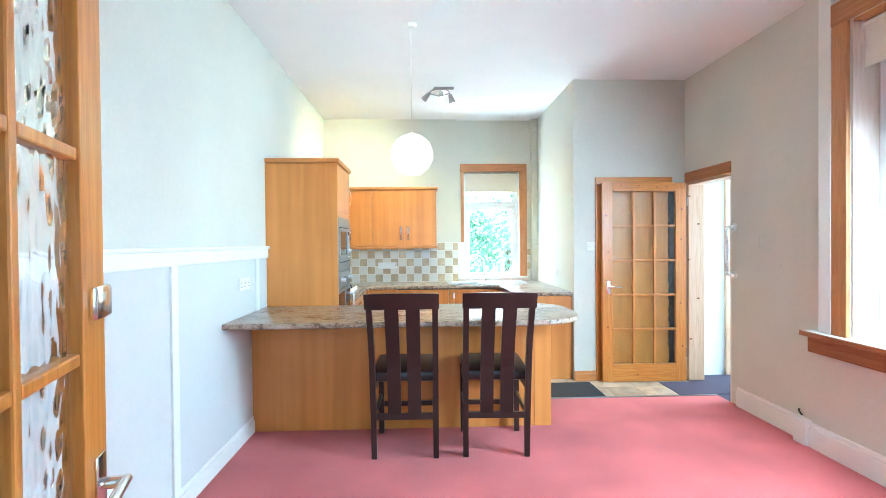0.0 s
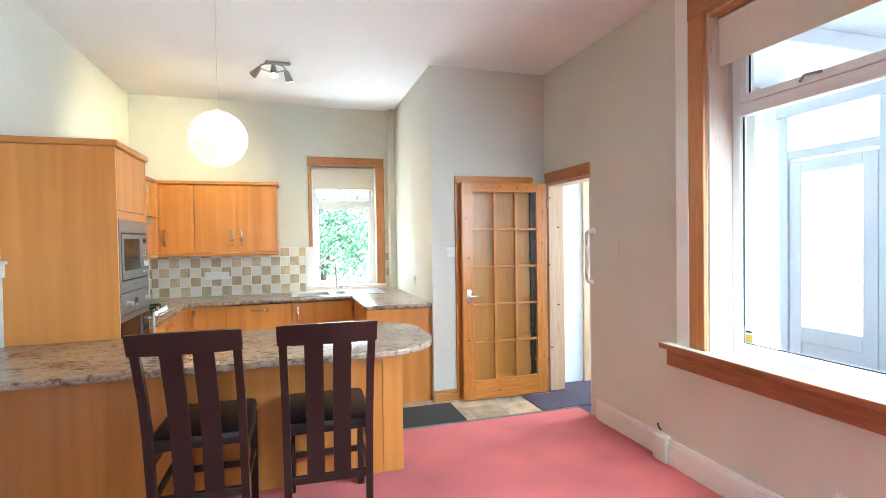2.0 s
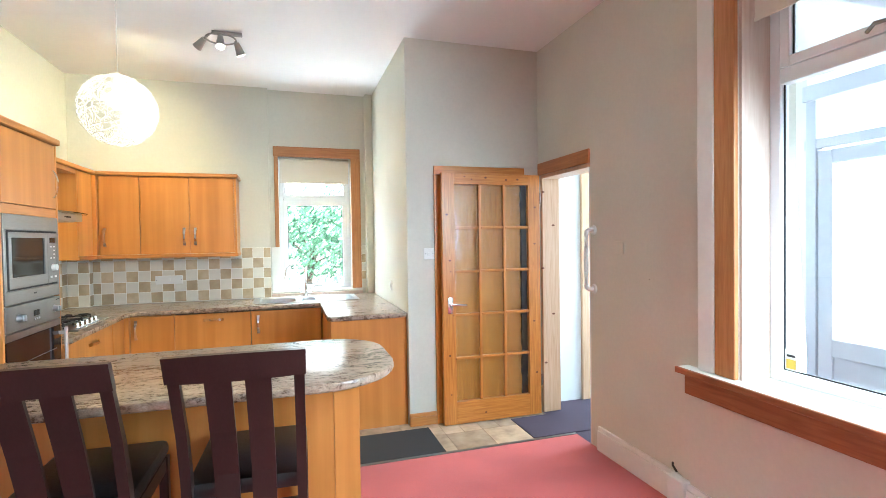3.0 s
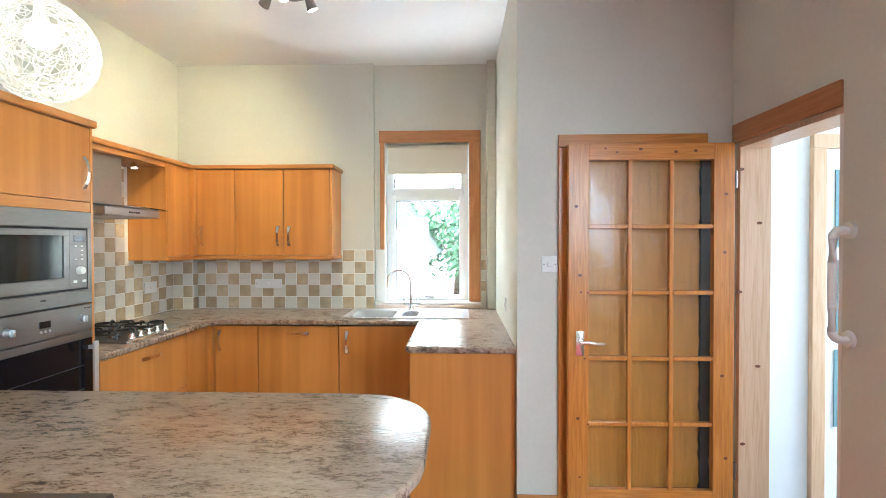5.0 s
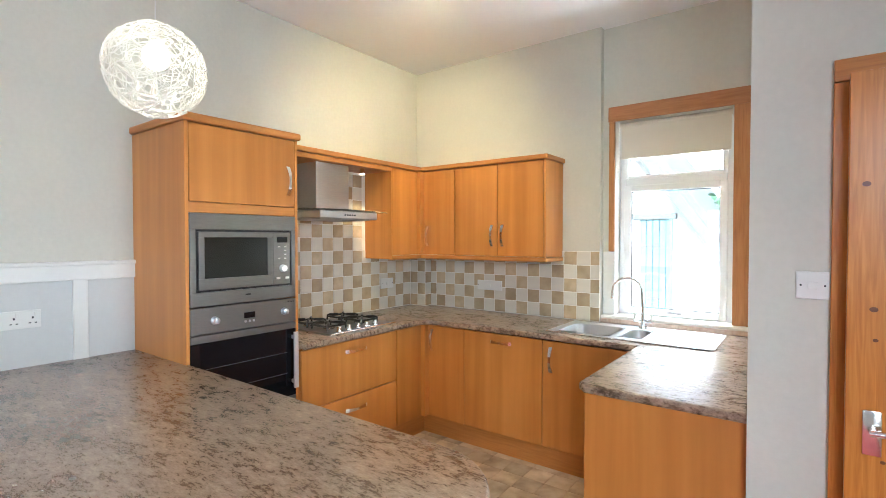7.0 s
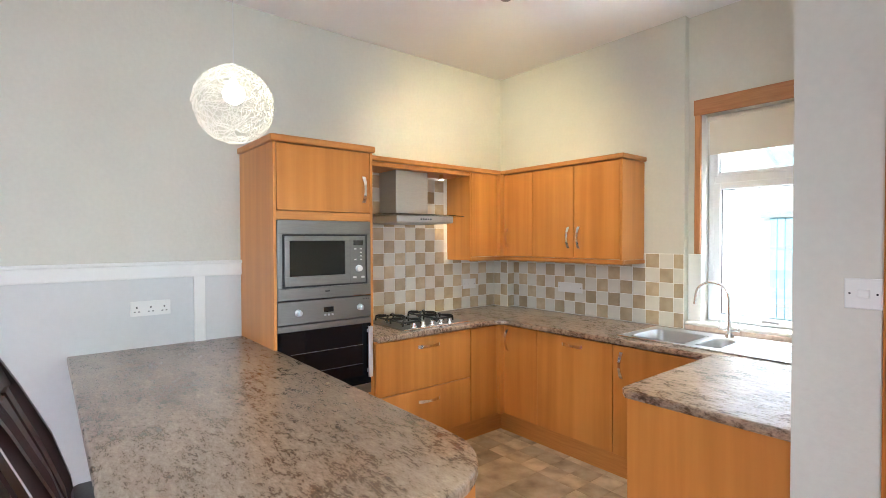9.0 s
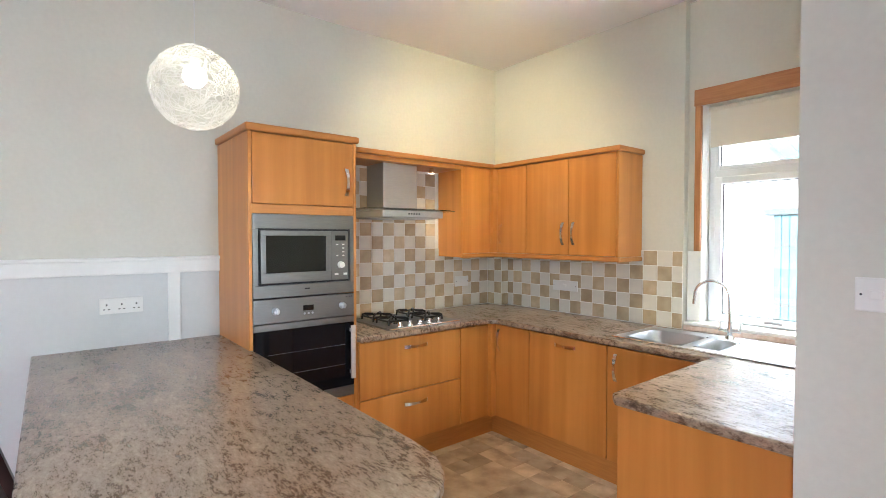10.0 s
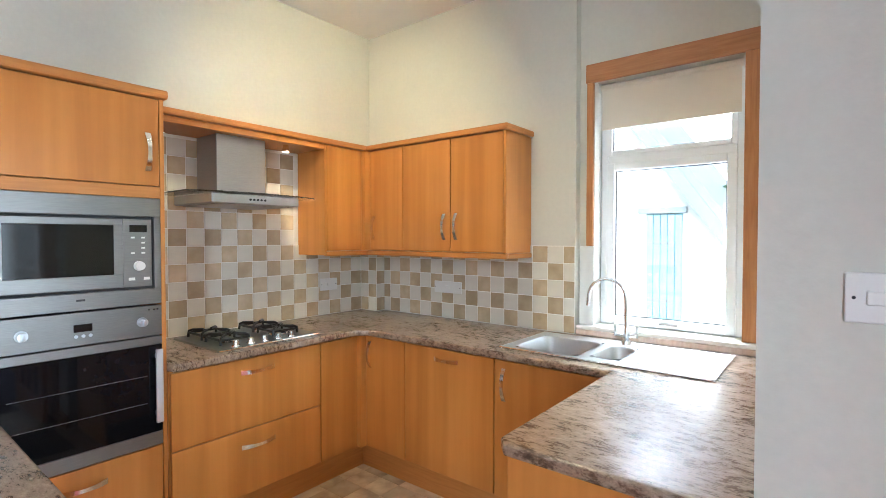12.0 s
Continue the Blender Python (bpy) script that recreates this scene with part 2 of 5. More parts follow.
CREAM_TILE = material("cream_tile", (0.72, 0.68, 0.585), 0.22, vary=0.06, scale=14, bump=0.10, bump_scale=18, big=0.02)
TAN_TILE = ramp_material("tan_tile", [(0.3, (0.43, 0.325, 0.200)), (0.7, (0.59, 0.465, 0.305))], 10, 0.24, 0.05, (1, 1, 1), 6, per_object=0.16)
GROUT = material("grout", (0.84, 0.81, 0.73), 0.85, vary=0.06, scale=60)
VINYL = ramp_material("stone_vinyl", [(0.3, (0.26, 0.18, 0.12)), (0.5, (0.44, 0.33, 0.22)), (0.7, (0.58, 0.46, 0.34))], 7, 0.4, 0.04, (1, 1, 1), 8, per_object=0.28)
VINYL_GAP = material("vinyl_joint", (0.20, 0.145, 0.10), 0.6)
MAT_DARK = material("charcoal_mat", (0.030, 0.028, 0.030), 0.95, vary=0.3, scale=240, bump=0.8, bump_scale=300)
MAT_PURPLE = material("plum_mat", (0.075, 0.055, 0.085), 0.95, vary=0.3, scale=240, bump=0.8, bump_scale=300)
BLIND = material("cream_blind_fabric", (0.72, 0.66, 0.56), 0.9, vary=0.04, scale=300, bump=0.2, bump_scale=400)
REVEAL_WOOD = ramp_material("limed_wood", [(0.2, (0.58, 0.42, 0.33)), (0.8, (0.72, 0.60, 0.52))], 6, 0.4, 0.04, (10, 10, 0.8), 6, 0.5)
SILL_PALE = material("pale_sill_paint", (0.74, 0.70, 0.64), 0.4, vary=0.04, scale=20)
PANE = glass_material("clear_pane")
HOOD_GLASS = glass_material("hood_glass", (0.75, 0.82, 0.80))
RIPPLE = glass_material("rippled_glass", (0.96, 0.975, 0.975), 0.0, 0, 30, 1.25)
WIRE = material("white_wire", (0.72, 0.70, 0.64), 0.35, vary=0.05)
BULB = glow_material("lit_bulb", (1.0, 0.88, 0.68), 12.0)
SPOT_GLOW = glow_material("lit_spot_lens", (1.0, 0.88, 0.66), 5.0)
WHITEWASH = material("whitewashed_render", (0.78, 0.78, 0.76), 0.9, vary=0.06, scale=9, bump=0.3, bump_scale=14)
BLUE_BOARD = material("pale_blue_board", (0.15, 0.27, 0.31), 0.6, vary=0.10, scale=8, stretch=(6, 6, 0.6))
SLATE = material("slate_roof", (0.15, 0.18, 0.20), 0.7, vary=0.2, scale=12)
LEAF = material("leaf_green", (0.10, 0.24, 0.13), 0.55, vary=0.5, scale=7)
BARK = material("bark", (0.09, 0.065, 0.045), 0.9, vary=0.3, scale=30, bump=0.5)
PAVING = material("pale_concrete", (0.42, 0.41, 0.38), 0.9, vary=0.15, scale=6, bump=0.3, bump_scale=60)
HINGE_SHADE = material("hinge_shade_dark", (0.03, 0.02, 0.015), 0.8)
STICKER = material("yellow_label", (0.70, 0.50, 0.06), 0.5)
PINK_PATCH = material("bare_plaster", (0.56, 0.43, 0.31), 0.9, vary=0.3, scale=60, bump=0.4)


# ---- building helpers ----
def slab(bm, x0, x1, y0, y1, z0, z1, bevel=0.0, m=None):
    """Adds a box, its edges rounded by bevel, to bm."""
    r = bmesh.ops.create_cube(bm, size=1)
    bmesh.ops.scale(bm, vec=(x1 - x0, y1 - y0, z1 - z0), verts=r["verts"])
    bmesh.ops.translate(bm, vec=((x0 + x1) / 2, (y0 + y1) / 2, (z0 + z1) / 2), verts=r["verts"])
    vs = r["verts"]
    if bevel:
        es = list({e for v in vs for e in v.link_edges})
        out = bmesh.ops.bevel(bm, geom=es, offset=bevel, segments=2, affect="EDGES", profile=0.5)
        vs = list({v for f in out["faces"] for v in f.verts})
    if m is not None:
        bmesh.ops.transform(bm, matrix=m, verts=vs)
    return bm


def rod(bm, a, b, r0, r1=None, n=16):
    a, b = Vector(a), Vector(b)
    d = b - a
    m = Matrix.Translation((a + b) / 2) @ d.to_track_quat("Z", "Y").to_matrix().to_4x4()
    bmesh.ops.create_cone(bm, cap_ends=True, segments=n, radius1=r0, radius2=r0 if r1 is None else r1, depth=d.length, matrix=m)
    return bm


def tube(bm, pts, r, n=10):
    """A round bar swept along points."""
    pts = [Vector(p) for p in pts]
    rings = []
    for i, p in enumerate(pts):
        d = (pts[min(i + 1, len(pts) - 1)] - pts[max(i - 1, 0)]).normalized()
        q = d.to_track_quat("Z", "Y")
        rings.append([bm.verts.new(p + q @ Vector((r * math.cos(2 * math.pi * k / n), r * math.sin(2 * math.pi * k / n), 0))) for k in range(n)])
    for a, b in zip(rings, rings[1:]):
        for k in range(n):
            bm.faces.new((a[k], a[(k + 1) % n], b[(k + 1) % n], b[k]))
    bm.faces.new(rings[0][::-1])
    bm.faces.new(rings[-1])
    return bm


def prism(bm, outline, z0, z1, bevel=0.0):
    """An outline in plan, raised from z0 to z1."""
    f = bm.faces.new([bm.verts.new((x, y, z0)) for x, y in outline])
    up = bmesh.ops.extrude_face_region(bm, geom=[f])
    vs = [v for v in up["geom"] if isinstance(v, bmesh.types.BMVert)]
    bmesh.ops.translate(bm, vec=(0, 0, z1 - z0), verts=vs)
    bmesh.ops.recalc_face_normals(bm, faces=bm.faces)
    if bevel:
        es = [e for e in bm.edges if abs(e.verts[0].co.z - e.verts[1].co.z) < 1e-6]
        bmesh.ops.bevel(bm, geom=es, offset=bevel, segments=3, affect="EDGES", profile=0.5)
    return bm


def finish(bm, name, mat, smooth=False):
    me = bpy.data.meshes.new(name)
    bmesh.ops.recalc_face_normals(bm, faces=bm.faces)
    bm.to_mesh(me)
    bm.free()
    me.materials.append(mat)
    if smooth:
        me.shade_smooth()
        me.set_sharp_from_angle(angle=radians(38))
    return me


def part(name, bm, mat, parent=None, label="", smooth=False):
    ob = new(name, finish(bm, name, mat, smooth))
    if parent:
        ob.parent = parent
    return tagged(ob, label)


def B(*a, bevel=0.0, m=None):
    return slab(bmesh.new(), *a, bevel=bevel, m=m)


def thing(name, label, category, group="", kind="", at=None):
    ob = new(name)
    ob.empty_display_size = 0.05
    if at:
        ob.location = at
    return tagged(ob, label, category, group, kind)


def structure(name, bm, mat, label, category):
    return tagged(part(name, bm, mat), label, category, "", "structure")


def bow_handle(parent, at, horizontal_axis=None, out=(1, 0, 0), length=0.16):
    """A chrome bow handle with two flat feet and an arched grip."""
    axis = Vector(horizontal_axis) if horizontal_axis else Vector((0, 0, 1))
    out, c, bm = Vector(out), Vector(at), bmesh.new()
    pts = [c + axis * (s * length / 2) + out * (0.004 + 0.026 * (1 - abs(s) ** 2.2)) for s in [k / 6 for k in range(-6, 7)]]
    side = axis.cross(out)
    rings = []
    for i, p in enumerate(pts):
        w = 0.0098 - 0.004 * math.cos(math.pi * (i / 12 - 0.5) * 2) * 0.5
        rings.append([bm.verts.new(p + side * w + out * 0.003), bm.verts.new(p - side * w + out * 0.003), bm.verts.new(p - side * w - out * 0.003), bm.verts.new(p + side * w - out * 0.003)])
    for a, b in zip(rings, rings[1:]):
        for k in range(4):
            bm.faces.new((a[k], a[(k + 1) % 4], b[(k + 1) % 4], b[k]))
    bm.faces.new(rings[0])
    bm.faces.new(rings[-1])
    return part("handle", bm, CHROME, parent, "chrome bow handle", True)


# ---- setting ----
LEFT, RIGHT, BACK, RECESS, PIER_X, PIER_Y, CEIL, SOUTH = -1.44, 2.53, 6.575, 6.635, 1.38, 4.97, 3.05, 0.17
NIB = 0.312                             # where the back wall ends and the window recess begins
structure("floor", B(LEFT - 0.2, RIGHT, -2.1, 4.42, -0.1, 0.0), CARPET, "worn red pile carpet over the dining area", "floor")
kitchen_floor = structure("floor_kitchen", B(LEFT - 0.2, RIGHT, 4.42, 7.0, -0.1, -0.006), VINYL_GAP, "brown stone-pattern vinyl floor in the kitchen", "floor")
structure("floor_strip", B(0.83, RIGHT, 4.405, 4.43, 0.0, 0.006, bevel=0.002), STEEL, "thin metal strip where carpet meets vinyl", "trim")
structure("ceiling", B(LEFT - 0.2, RIGHT + 0.2, -2.1, 7.0, CEIL, CEIL + 0.12), CEILING, "plain white painted ceiling", "ceiling")
structure("wall_left", B(LEFT - 0.2, LEFT, -2.1, 7.0, 0, CEIL), PAINT, "off-white painted wall above a dado", "wall")
structure("wall_back", B(LEFT, NIB, BACK, 7.0, 0, CEIL), PAINT, "cream painted wall behind the wall cupboards", "wall")
wb = bmesh.new()
WX0, WX1, WZ0, WZ1 = 0.40, 1.15, 0.93, 2.37
for q in ((NIB, WX0, 0, CEIL), (WX1, PIER_X, 0, CEIL), (WX0, WX1, 0, WZ0), (WX0, WX1, WZ1, CEIL)):
    slab(wb, q[0], q[1], RECESS, 6.98, q[2], q[3])
structure("wall_sink", wb, PAINT, "off-white wall with the sink window opening", "wall")
structure("wall_pier", B(PIER_X, RIGHT + 0.14, PIER_Y, 7.0, 0, CEIL), PAINT, "off-white projecting wall beside the kitchen", "wall")
structure("pipe_boxing", B(1.30, PIER_X, 6.535, RECESS, 0.9, CEIL, bevel=0.01), PAINT, "painted boxing in the corner by the sink", "trim")
# side wall: hall opening and the large window
OY0, OY1, OZ = 4.21, 4.93, 2.0
WY0, WY1, SZ0, SZ1 = 1.22, 2.985, 0.755, 2.76
wr = bmesh.new()
for q in ((OY1, PIER_Y, 0, CEIL), (3.34, OY0, 0, CEIL), (OY0, OY1, OZ, CEIL)):
    slab(wr, RIGHT, RIGHT + 0.14, q[0], q[1], q[2], q[3])
structure("wall_right", wr, PAINT, "off-white wall with an opening to the hall", "wall")
ww = bmesh.new()
for q in ((WY1, 3.34, 0, CEIL), (-2.1, WY0, 0, CEIL), (WY0, WY1, 0, SZ0), (WY0, WY1, SZ1, CEIL)):
    slab(ww, RIGHT - 0.035, RIGHT + 0.33, q[0], q[1], q[2], q[3])
structure("wall_window", ww, PAINT, "slightly projecting off-white wall round the large window", "wall")
ws = bmesh.new()
for q in ((LEFT, -0.55, 0, CEIL), (0.36, RIGHT - 0.035, 0, CEIL), (-0.55, 0.36, 2.05, CEIL)):
    slab(ws, q[0], q[1], SOUTH - 0.12, SOUTH, q[2], q[3])
structure("wall_south", ws, PAINT, "off-white wall with the entry doorway", "wall")
structure("wall_entry", B(LEFT, RIGHT, -2.2, -2.1, 0, CEIL), PAINT, "plain wall closing the entry behind", "wall")
structure("wall_porch", B(2.67, 4.7, 5.1, 5.2, -0.1, 2.9), UPVC, "bright unseen end wall added to darken the porch of the glazed porch", "wall")
structure("floor_porch", B(RIGHT, 4.7, -0.5, 5.1, -0.1, -0.004), MAT_PURPLE, "dark plum carpet in the glazed porch", "floor")
structure("roof_slab", B(LEFT - 0.3, 2.9, -2.3, 7.0, CEIL + 0.14, CEIL + 0.3), WHITEWASH, "flat slab over the rooms", "roof")

# skirting, dado and trims
def skirting(name, x0, x1, y0, y1, h, label, mat=GLOSS_WHITE):
    bm = B(x0, x1, y0, y1, 0, h - 0.03, bevel=0.002)
    if abs(x1 - x0) < abs(y1 - y0):
        inner = (x0, x1 - 0.008) if x0 < 0 else (x0 + 0.008, x1)
        slab(bm, inner[0], inner[1], y0, y1, h - 0.03, h, bevel=0.004)
    else:
        slab(bm, x0, x1, y0 + 0.008, y1, h - 0.03, h, bevel=0.004)
    return structure(name, bm, mat, label, "baseboard")


skirting("baseboard_left", LEFT, LEFT + 0.02, 0.2, 3.8, 0.12, "white painted skirting board under the dado panels")
skirting("baseboard_right", RIGHT - 0.024, RIGHT, 3.40, OY0 - 0.09, 0.165, "cream painted skirting board with a moulded top")
skirting("baseboard_window", RIGHT - 0.062, RIGHT - 0.035, 0.2, 3.30, 0.165, "cream painted skirting board below the window")
structure("baseboard_block", B(RIGHT - 0.085, RIGHT - 0.02, 3.28, 3.40, 0, 0.178, bevel=0.012), GLOSS_WHITE, "painted skirting return block at the wall step", "baseboard")
skirting("baseboard_pier", PIER_X, 1.60, PIER_Y - 0.018, PIER_Y, 0.10, "varnished wooden skirting on the pier", BEECH_H)
dado = bmesh.new()
slab(dado, LEFT, LEFT + 0.022, 0.2, 4.148, 1.30, 1.392, bevel=0.006)
slab(dado, LEFT, LEFT + 0.036, 0.2, 4.148, 1.375, 1.397, bevel=0.008)
structure("dado_rail", dado, GLOSS_WHITE, "white painted dado rail with a rounded cap", "trim")
for y in (1.33, 2.60, 3.86):
    structure("dado_batten", B(LEFT + 0.006, LEFT + 0.020, y, y + 0.065, 0.115, 1.305, bevel=0.003), GLOSS_WHITE, "white vertical batten between dado panels", "trim")
structure("dado_panel", B(LEFT, LEFT + 0.006, 0.2, 4.148, 0.11, 1.31), PAINT_GREY, "pale grey painted board below the dado rail", "trim")

# hall opening: stained head, pine lining
oc = bmesh.new()
slab(oc, RIGHT - 0.016, RIGHT, OY0 - 0.0, OY1 + 0.02, OZ, OZ + 0.10, bevel=0.003)
structure("trim_hall_head", oc, REDWOOD_H, "red-stained wooden head over the hall opening", "trim")
lining = bmesh.new()
slab(lining, RIGHT + 0.0, RIGHT + 0.16, OY1 - 0.03, OY1, 0, OZ, bevel=0.002)
slab(lining, RIGHT + 0.0, RIGHT + 0.16, OY0, OY1 - 0.03, OZ - 0.028, OZ, bevel=0.002)
jamb = structure("trim_hall_lining", lining, PINE_PALE, "knotty pine lining of the hall opening", "trim")
structure("trim_hall_jamb", B(RIGHT + 0.0, RIGHT + 0.145, OY0, OY0 + 0.02, 0, OZ - 0.03, bevel=0.002), PLASTIC, "white lining on the near side of the hall opening", "trim")


def knot(parent, at, axis, w, h):
    bm = bmesh.new()
    bmesh.ops.create_cone(bm, cap_ends=True, segments=14, radius1=0.5, radius2=0.5, depth=0.0016)
    bmesh.ops.scale(bm, vec=(w, h, 1), verts=bm.verts)
    rot = pose(0, 0, 0, 90, 0, 0) if axis == "y" else pose(0, 0, 0, 90, 0, 90)
    bmesh.ops.transform(bm, matrix=Matrix.Translation(at) @ rot, verts=bm.verts)
    return part("knot", bm, KNOT, parent, "dark pine knot", True)


for z in (0.42, 0.83, 1.22, 1.58, 1.86):
    knot(jamb, (RIGHT + 0.05 + 0.05 * math.sin(z * 9), OY1 - 0.031, z), "y", 0.028, 0.016)


# ---- doors ----
def rippled_pane(seed, w, h, nx=24, nz=32):
    """A cast pane: flat behind, with smooth running waves on its face; centred on its origin."""
    r, bm = random.Random(seed), bmesh.new()
    waves = [(r.uniform(90, 300), r.uniform(-110, 110), r.uniform(0, 6.28), r.uniform(0.00035, 0.0008)) for k in range(9)]

    def height(x, z):
        return sum(a * math.sin(p * x + q * z + f + 1.3 * math.sin(19 * z + f)) for p, q, f, a in waves)
    front = [[bm.verts.new((w * (i / nx - 0.5), -0.004 + height(w * i / nx, h * j / nz), h * (j / nz - 0.5))) for i in range(nx + 1)] for j in range(nz + 1)]
    for j in range(nz):
        for i in range(nx):
            bm.faces.new((front[j][i], front[j][i + 1], front[j + 1][i + 1], front[j + 1][i]))
    rim = [(0, i) for i in range(nx)] + [(j, nx) for j in range(nz)] + [(nz, i) for i in range(nx, 0, -1)] + [(j, 0) for j in range(nz, 0, -1)]
    edge = [front[j][i] for j, i in rim]
    back = [bm.verts.new((v.co.x, 0.003, v.co.z)) for v in edge]
    for k in range(len(edge)):
        bm.faces.new((edge[k], edge[(k + 1) % len(edge)], back[(k + 1) % len(edge)], back[k]))
    bm.faces.new(back)
    return finish(bm, "rippled_pane", RIPPLE, True)


def glazed_door(name, label, width, height, group=""):
    """A 15-light pine door standing in its own x-z plane, hinge side at x = 0, faces at y = +-0.02."""
    d = thing(name, label, "door", group)
    st, top, bot = 0.105, 0.085, 0.175
    part("stile", B(0, st, -0.02, 0.02, 0, height, bevel=0.002), PINE, d)
    part("stile", B(width - st, width, -0.02, 0.02, 0, height, bevel=0.002), PINE, d)
    part("top_rail", B(st, width - st, -0.02, 0.02, height - top, height, bevel=0.002), PINE_H, d)
    part("bottom_rail", B(st, width - st, -0.02, 0.02, 0, bot, bevel=0.002), PINE_H, d)
    gw, gh = (width - 2 * st) / 3, (height - top - bot) / 5
    for i in (1, 2):
        part("glazing_bar", B(st + gw * i - 0.011, st + gw * i + 0.011, -0.016, 0.016, bot, height - top, bevel=0.004), PINE, d)
    for j in (1, 2, 3, 4):
        for i in range(3):
            part("glazing_bar", B(st + gw * i + (0.011 if i else 0), st + gw * (i + 1) - (0.011 if i < 2 else 0), -0.016, 0.016, bot + gh * j - 0.011, bot + gh * j + 0.011, bevel=0.004), PINE, d)
    panes = [rippled_pane(40 + k, gw - 0.016, gh - 0.016) for k in range(4)]
    for i in range(3):
        for j in range(5):
            p = tagged(new("pane", panes[(2 * i + j) % 4]), "rippled obscure glass pane")
            p.location, p.parent, p.visible_shadow = (st + gw * (i + 0.5), 0, bot + gh * (j + 0.5)), d, False
    return d, st


def lever(parent, x, z, side, point):
    """A chrome lever handle on a backplate; side: which face, point: which way the lever points."""
    bm = B(x - 0.022, x + 0.022, side * 0.0235 - 0.0035, side * 0.0235 + 0.0035, z - 0.075, z + 0.055, bevel=0.003)
    plate = part("door_handle", bm, CHROME, parent, "chrome lever handle on a backplate", True)
    g = bmesh.new()
    rod(g, (x, side * 0.024, z), (x, side * 0.062, z), 0.011)
    tube(g, [(x - point * 0.008, side * 0.062, z), (x + point * 0.04, side * 0.064, z + 0.002), (x + point * 0.085, side * 0.062, z - 0.006), (x + point * 0.118, side * 0.058, z - 0.006)], 0.0095)
    part("lever", g, CHROME, plate, "", True)


kd, st = glazed_door("glazed_door", "open varnished pine door with fifteen rippled panes, against the wall", 0.85, 1.985)
lever(kd, 0.85 - 0.06, 0.955, 1, -1)
kd.matrix_world = pose(2.485, 4.885, 0.008, 0, 0, 180)
for x, z in ((0.04, 0.35), (0.06, 0.78), (0.05, 1.42), (0.045, 1.72), (0.80, 0.55), (0.79, 1.30), (0.81, 1.66), (0.30, 1.94), (0.48, 1.955), (0.20, 1.945), (0.5, 0.07)):
    knot(kd, (x, 0.0206, z), "y", 0.02, 0.015)
for x, z in ((0.748, 0.52), (0.765, 0.865), (0.75, 1.21), (0.785, 1.212), (0.748, 1.555), (0.80, 0.92), (0.79, 0.24), (0.66, 1.96), (0.60, 1.94)):
    knot(kd, (x, 0.0208, z), "y", 0.013, 0.010)
for z in (0.24, 1.75):
    part("hinge", rod(bmesh.new(), (-0.006, 0.018, z), (-0.006, 0.018, z + 0.09), 0.007), STEEL, kd, "steel butt hinge")
ed, st = glazed_door("glazed_door", "open varnished pine door with rippled panes at the entry", 0.83, 1.985)
lever(ed, 0.83 - 0.045, 0.97, -1, -1)
part("latch", B(0.75, 0.83, -0.034, -0.02, 1.27, 1.33, bevel=0.006), CHROME, ed, "small chrome night latch", True)
ed.matrix_world = pose(-0.53, 0.20, 0.008, 0, 0, 106)
# the closed cupboard door behind the open one
cd = thing("cupboard_door", "closed plain brown wooden door in a pine casing", "door")
part("slab", B(1.665, 2.35, PIER_Y - 0.012, PIER_Y + 0.0, 0.01, 1.985, bevel=0.002), CUPBOARD_WOOD, cd)
part("casing_side", B(1.60, 1.662, PIER_Y - 0.022, PIER_Y, 0, 1.99, bevel=0.003), PINE, cd, "varnished side casing")
part("casing_head", B(1.60, 2.39, PIER_Y - 0.022, PIER_Y, 1.992, 2.06, bevel=0.003), PINE_H, cd, "varnished head casing")
# this casing is coloured near black for the shade by the hinge
part("casing_side", B(2.353, 2.41, PIER_Y - 0.022, PIER_Y, 0, 1.99, bevel=0.003), HINGE_SHADE, cd, "side casing coloured dark as hinge-side shade")
# the far door of the hall
hd = thing("hall_door", "white hall door with glass panes in a pine frame", "door")
for x in (3.02, 3.78):
    part("frame_side", B(x, x + 0.075, 5.065, 5.1, 0, 2.0, bevel=0.004), PINE_PALE, hd)
part("frame_head", B(3.02, 3.855, 5.065, 5.1, 2.0, 2.075, bevel=0.004), PINE_PALE, hd)
part("leaf", B(3.095, 3.78, 5.085, 5.1, 0.01, 1.995), UPVC, hd, "white panelled leaf")
for k in range(3):
    part("pane", B(3.15, 3.68, 5.078, 5.085, 0.45 + 0.5 * k, 0.88 + 0.5 * k), BLUE_BOARD, hd, "pale blue glass pane")


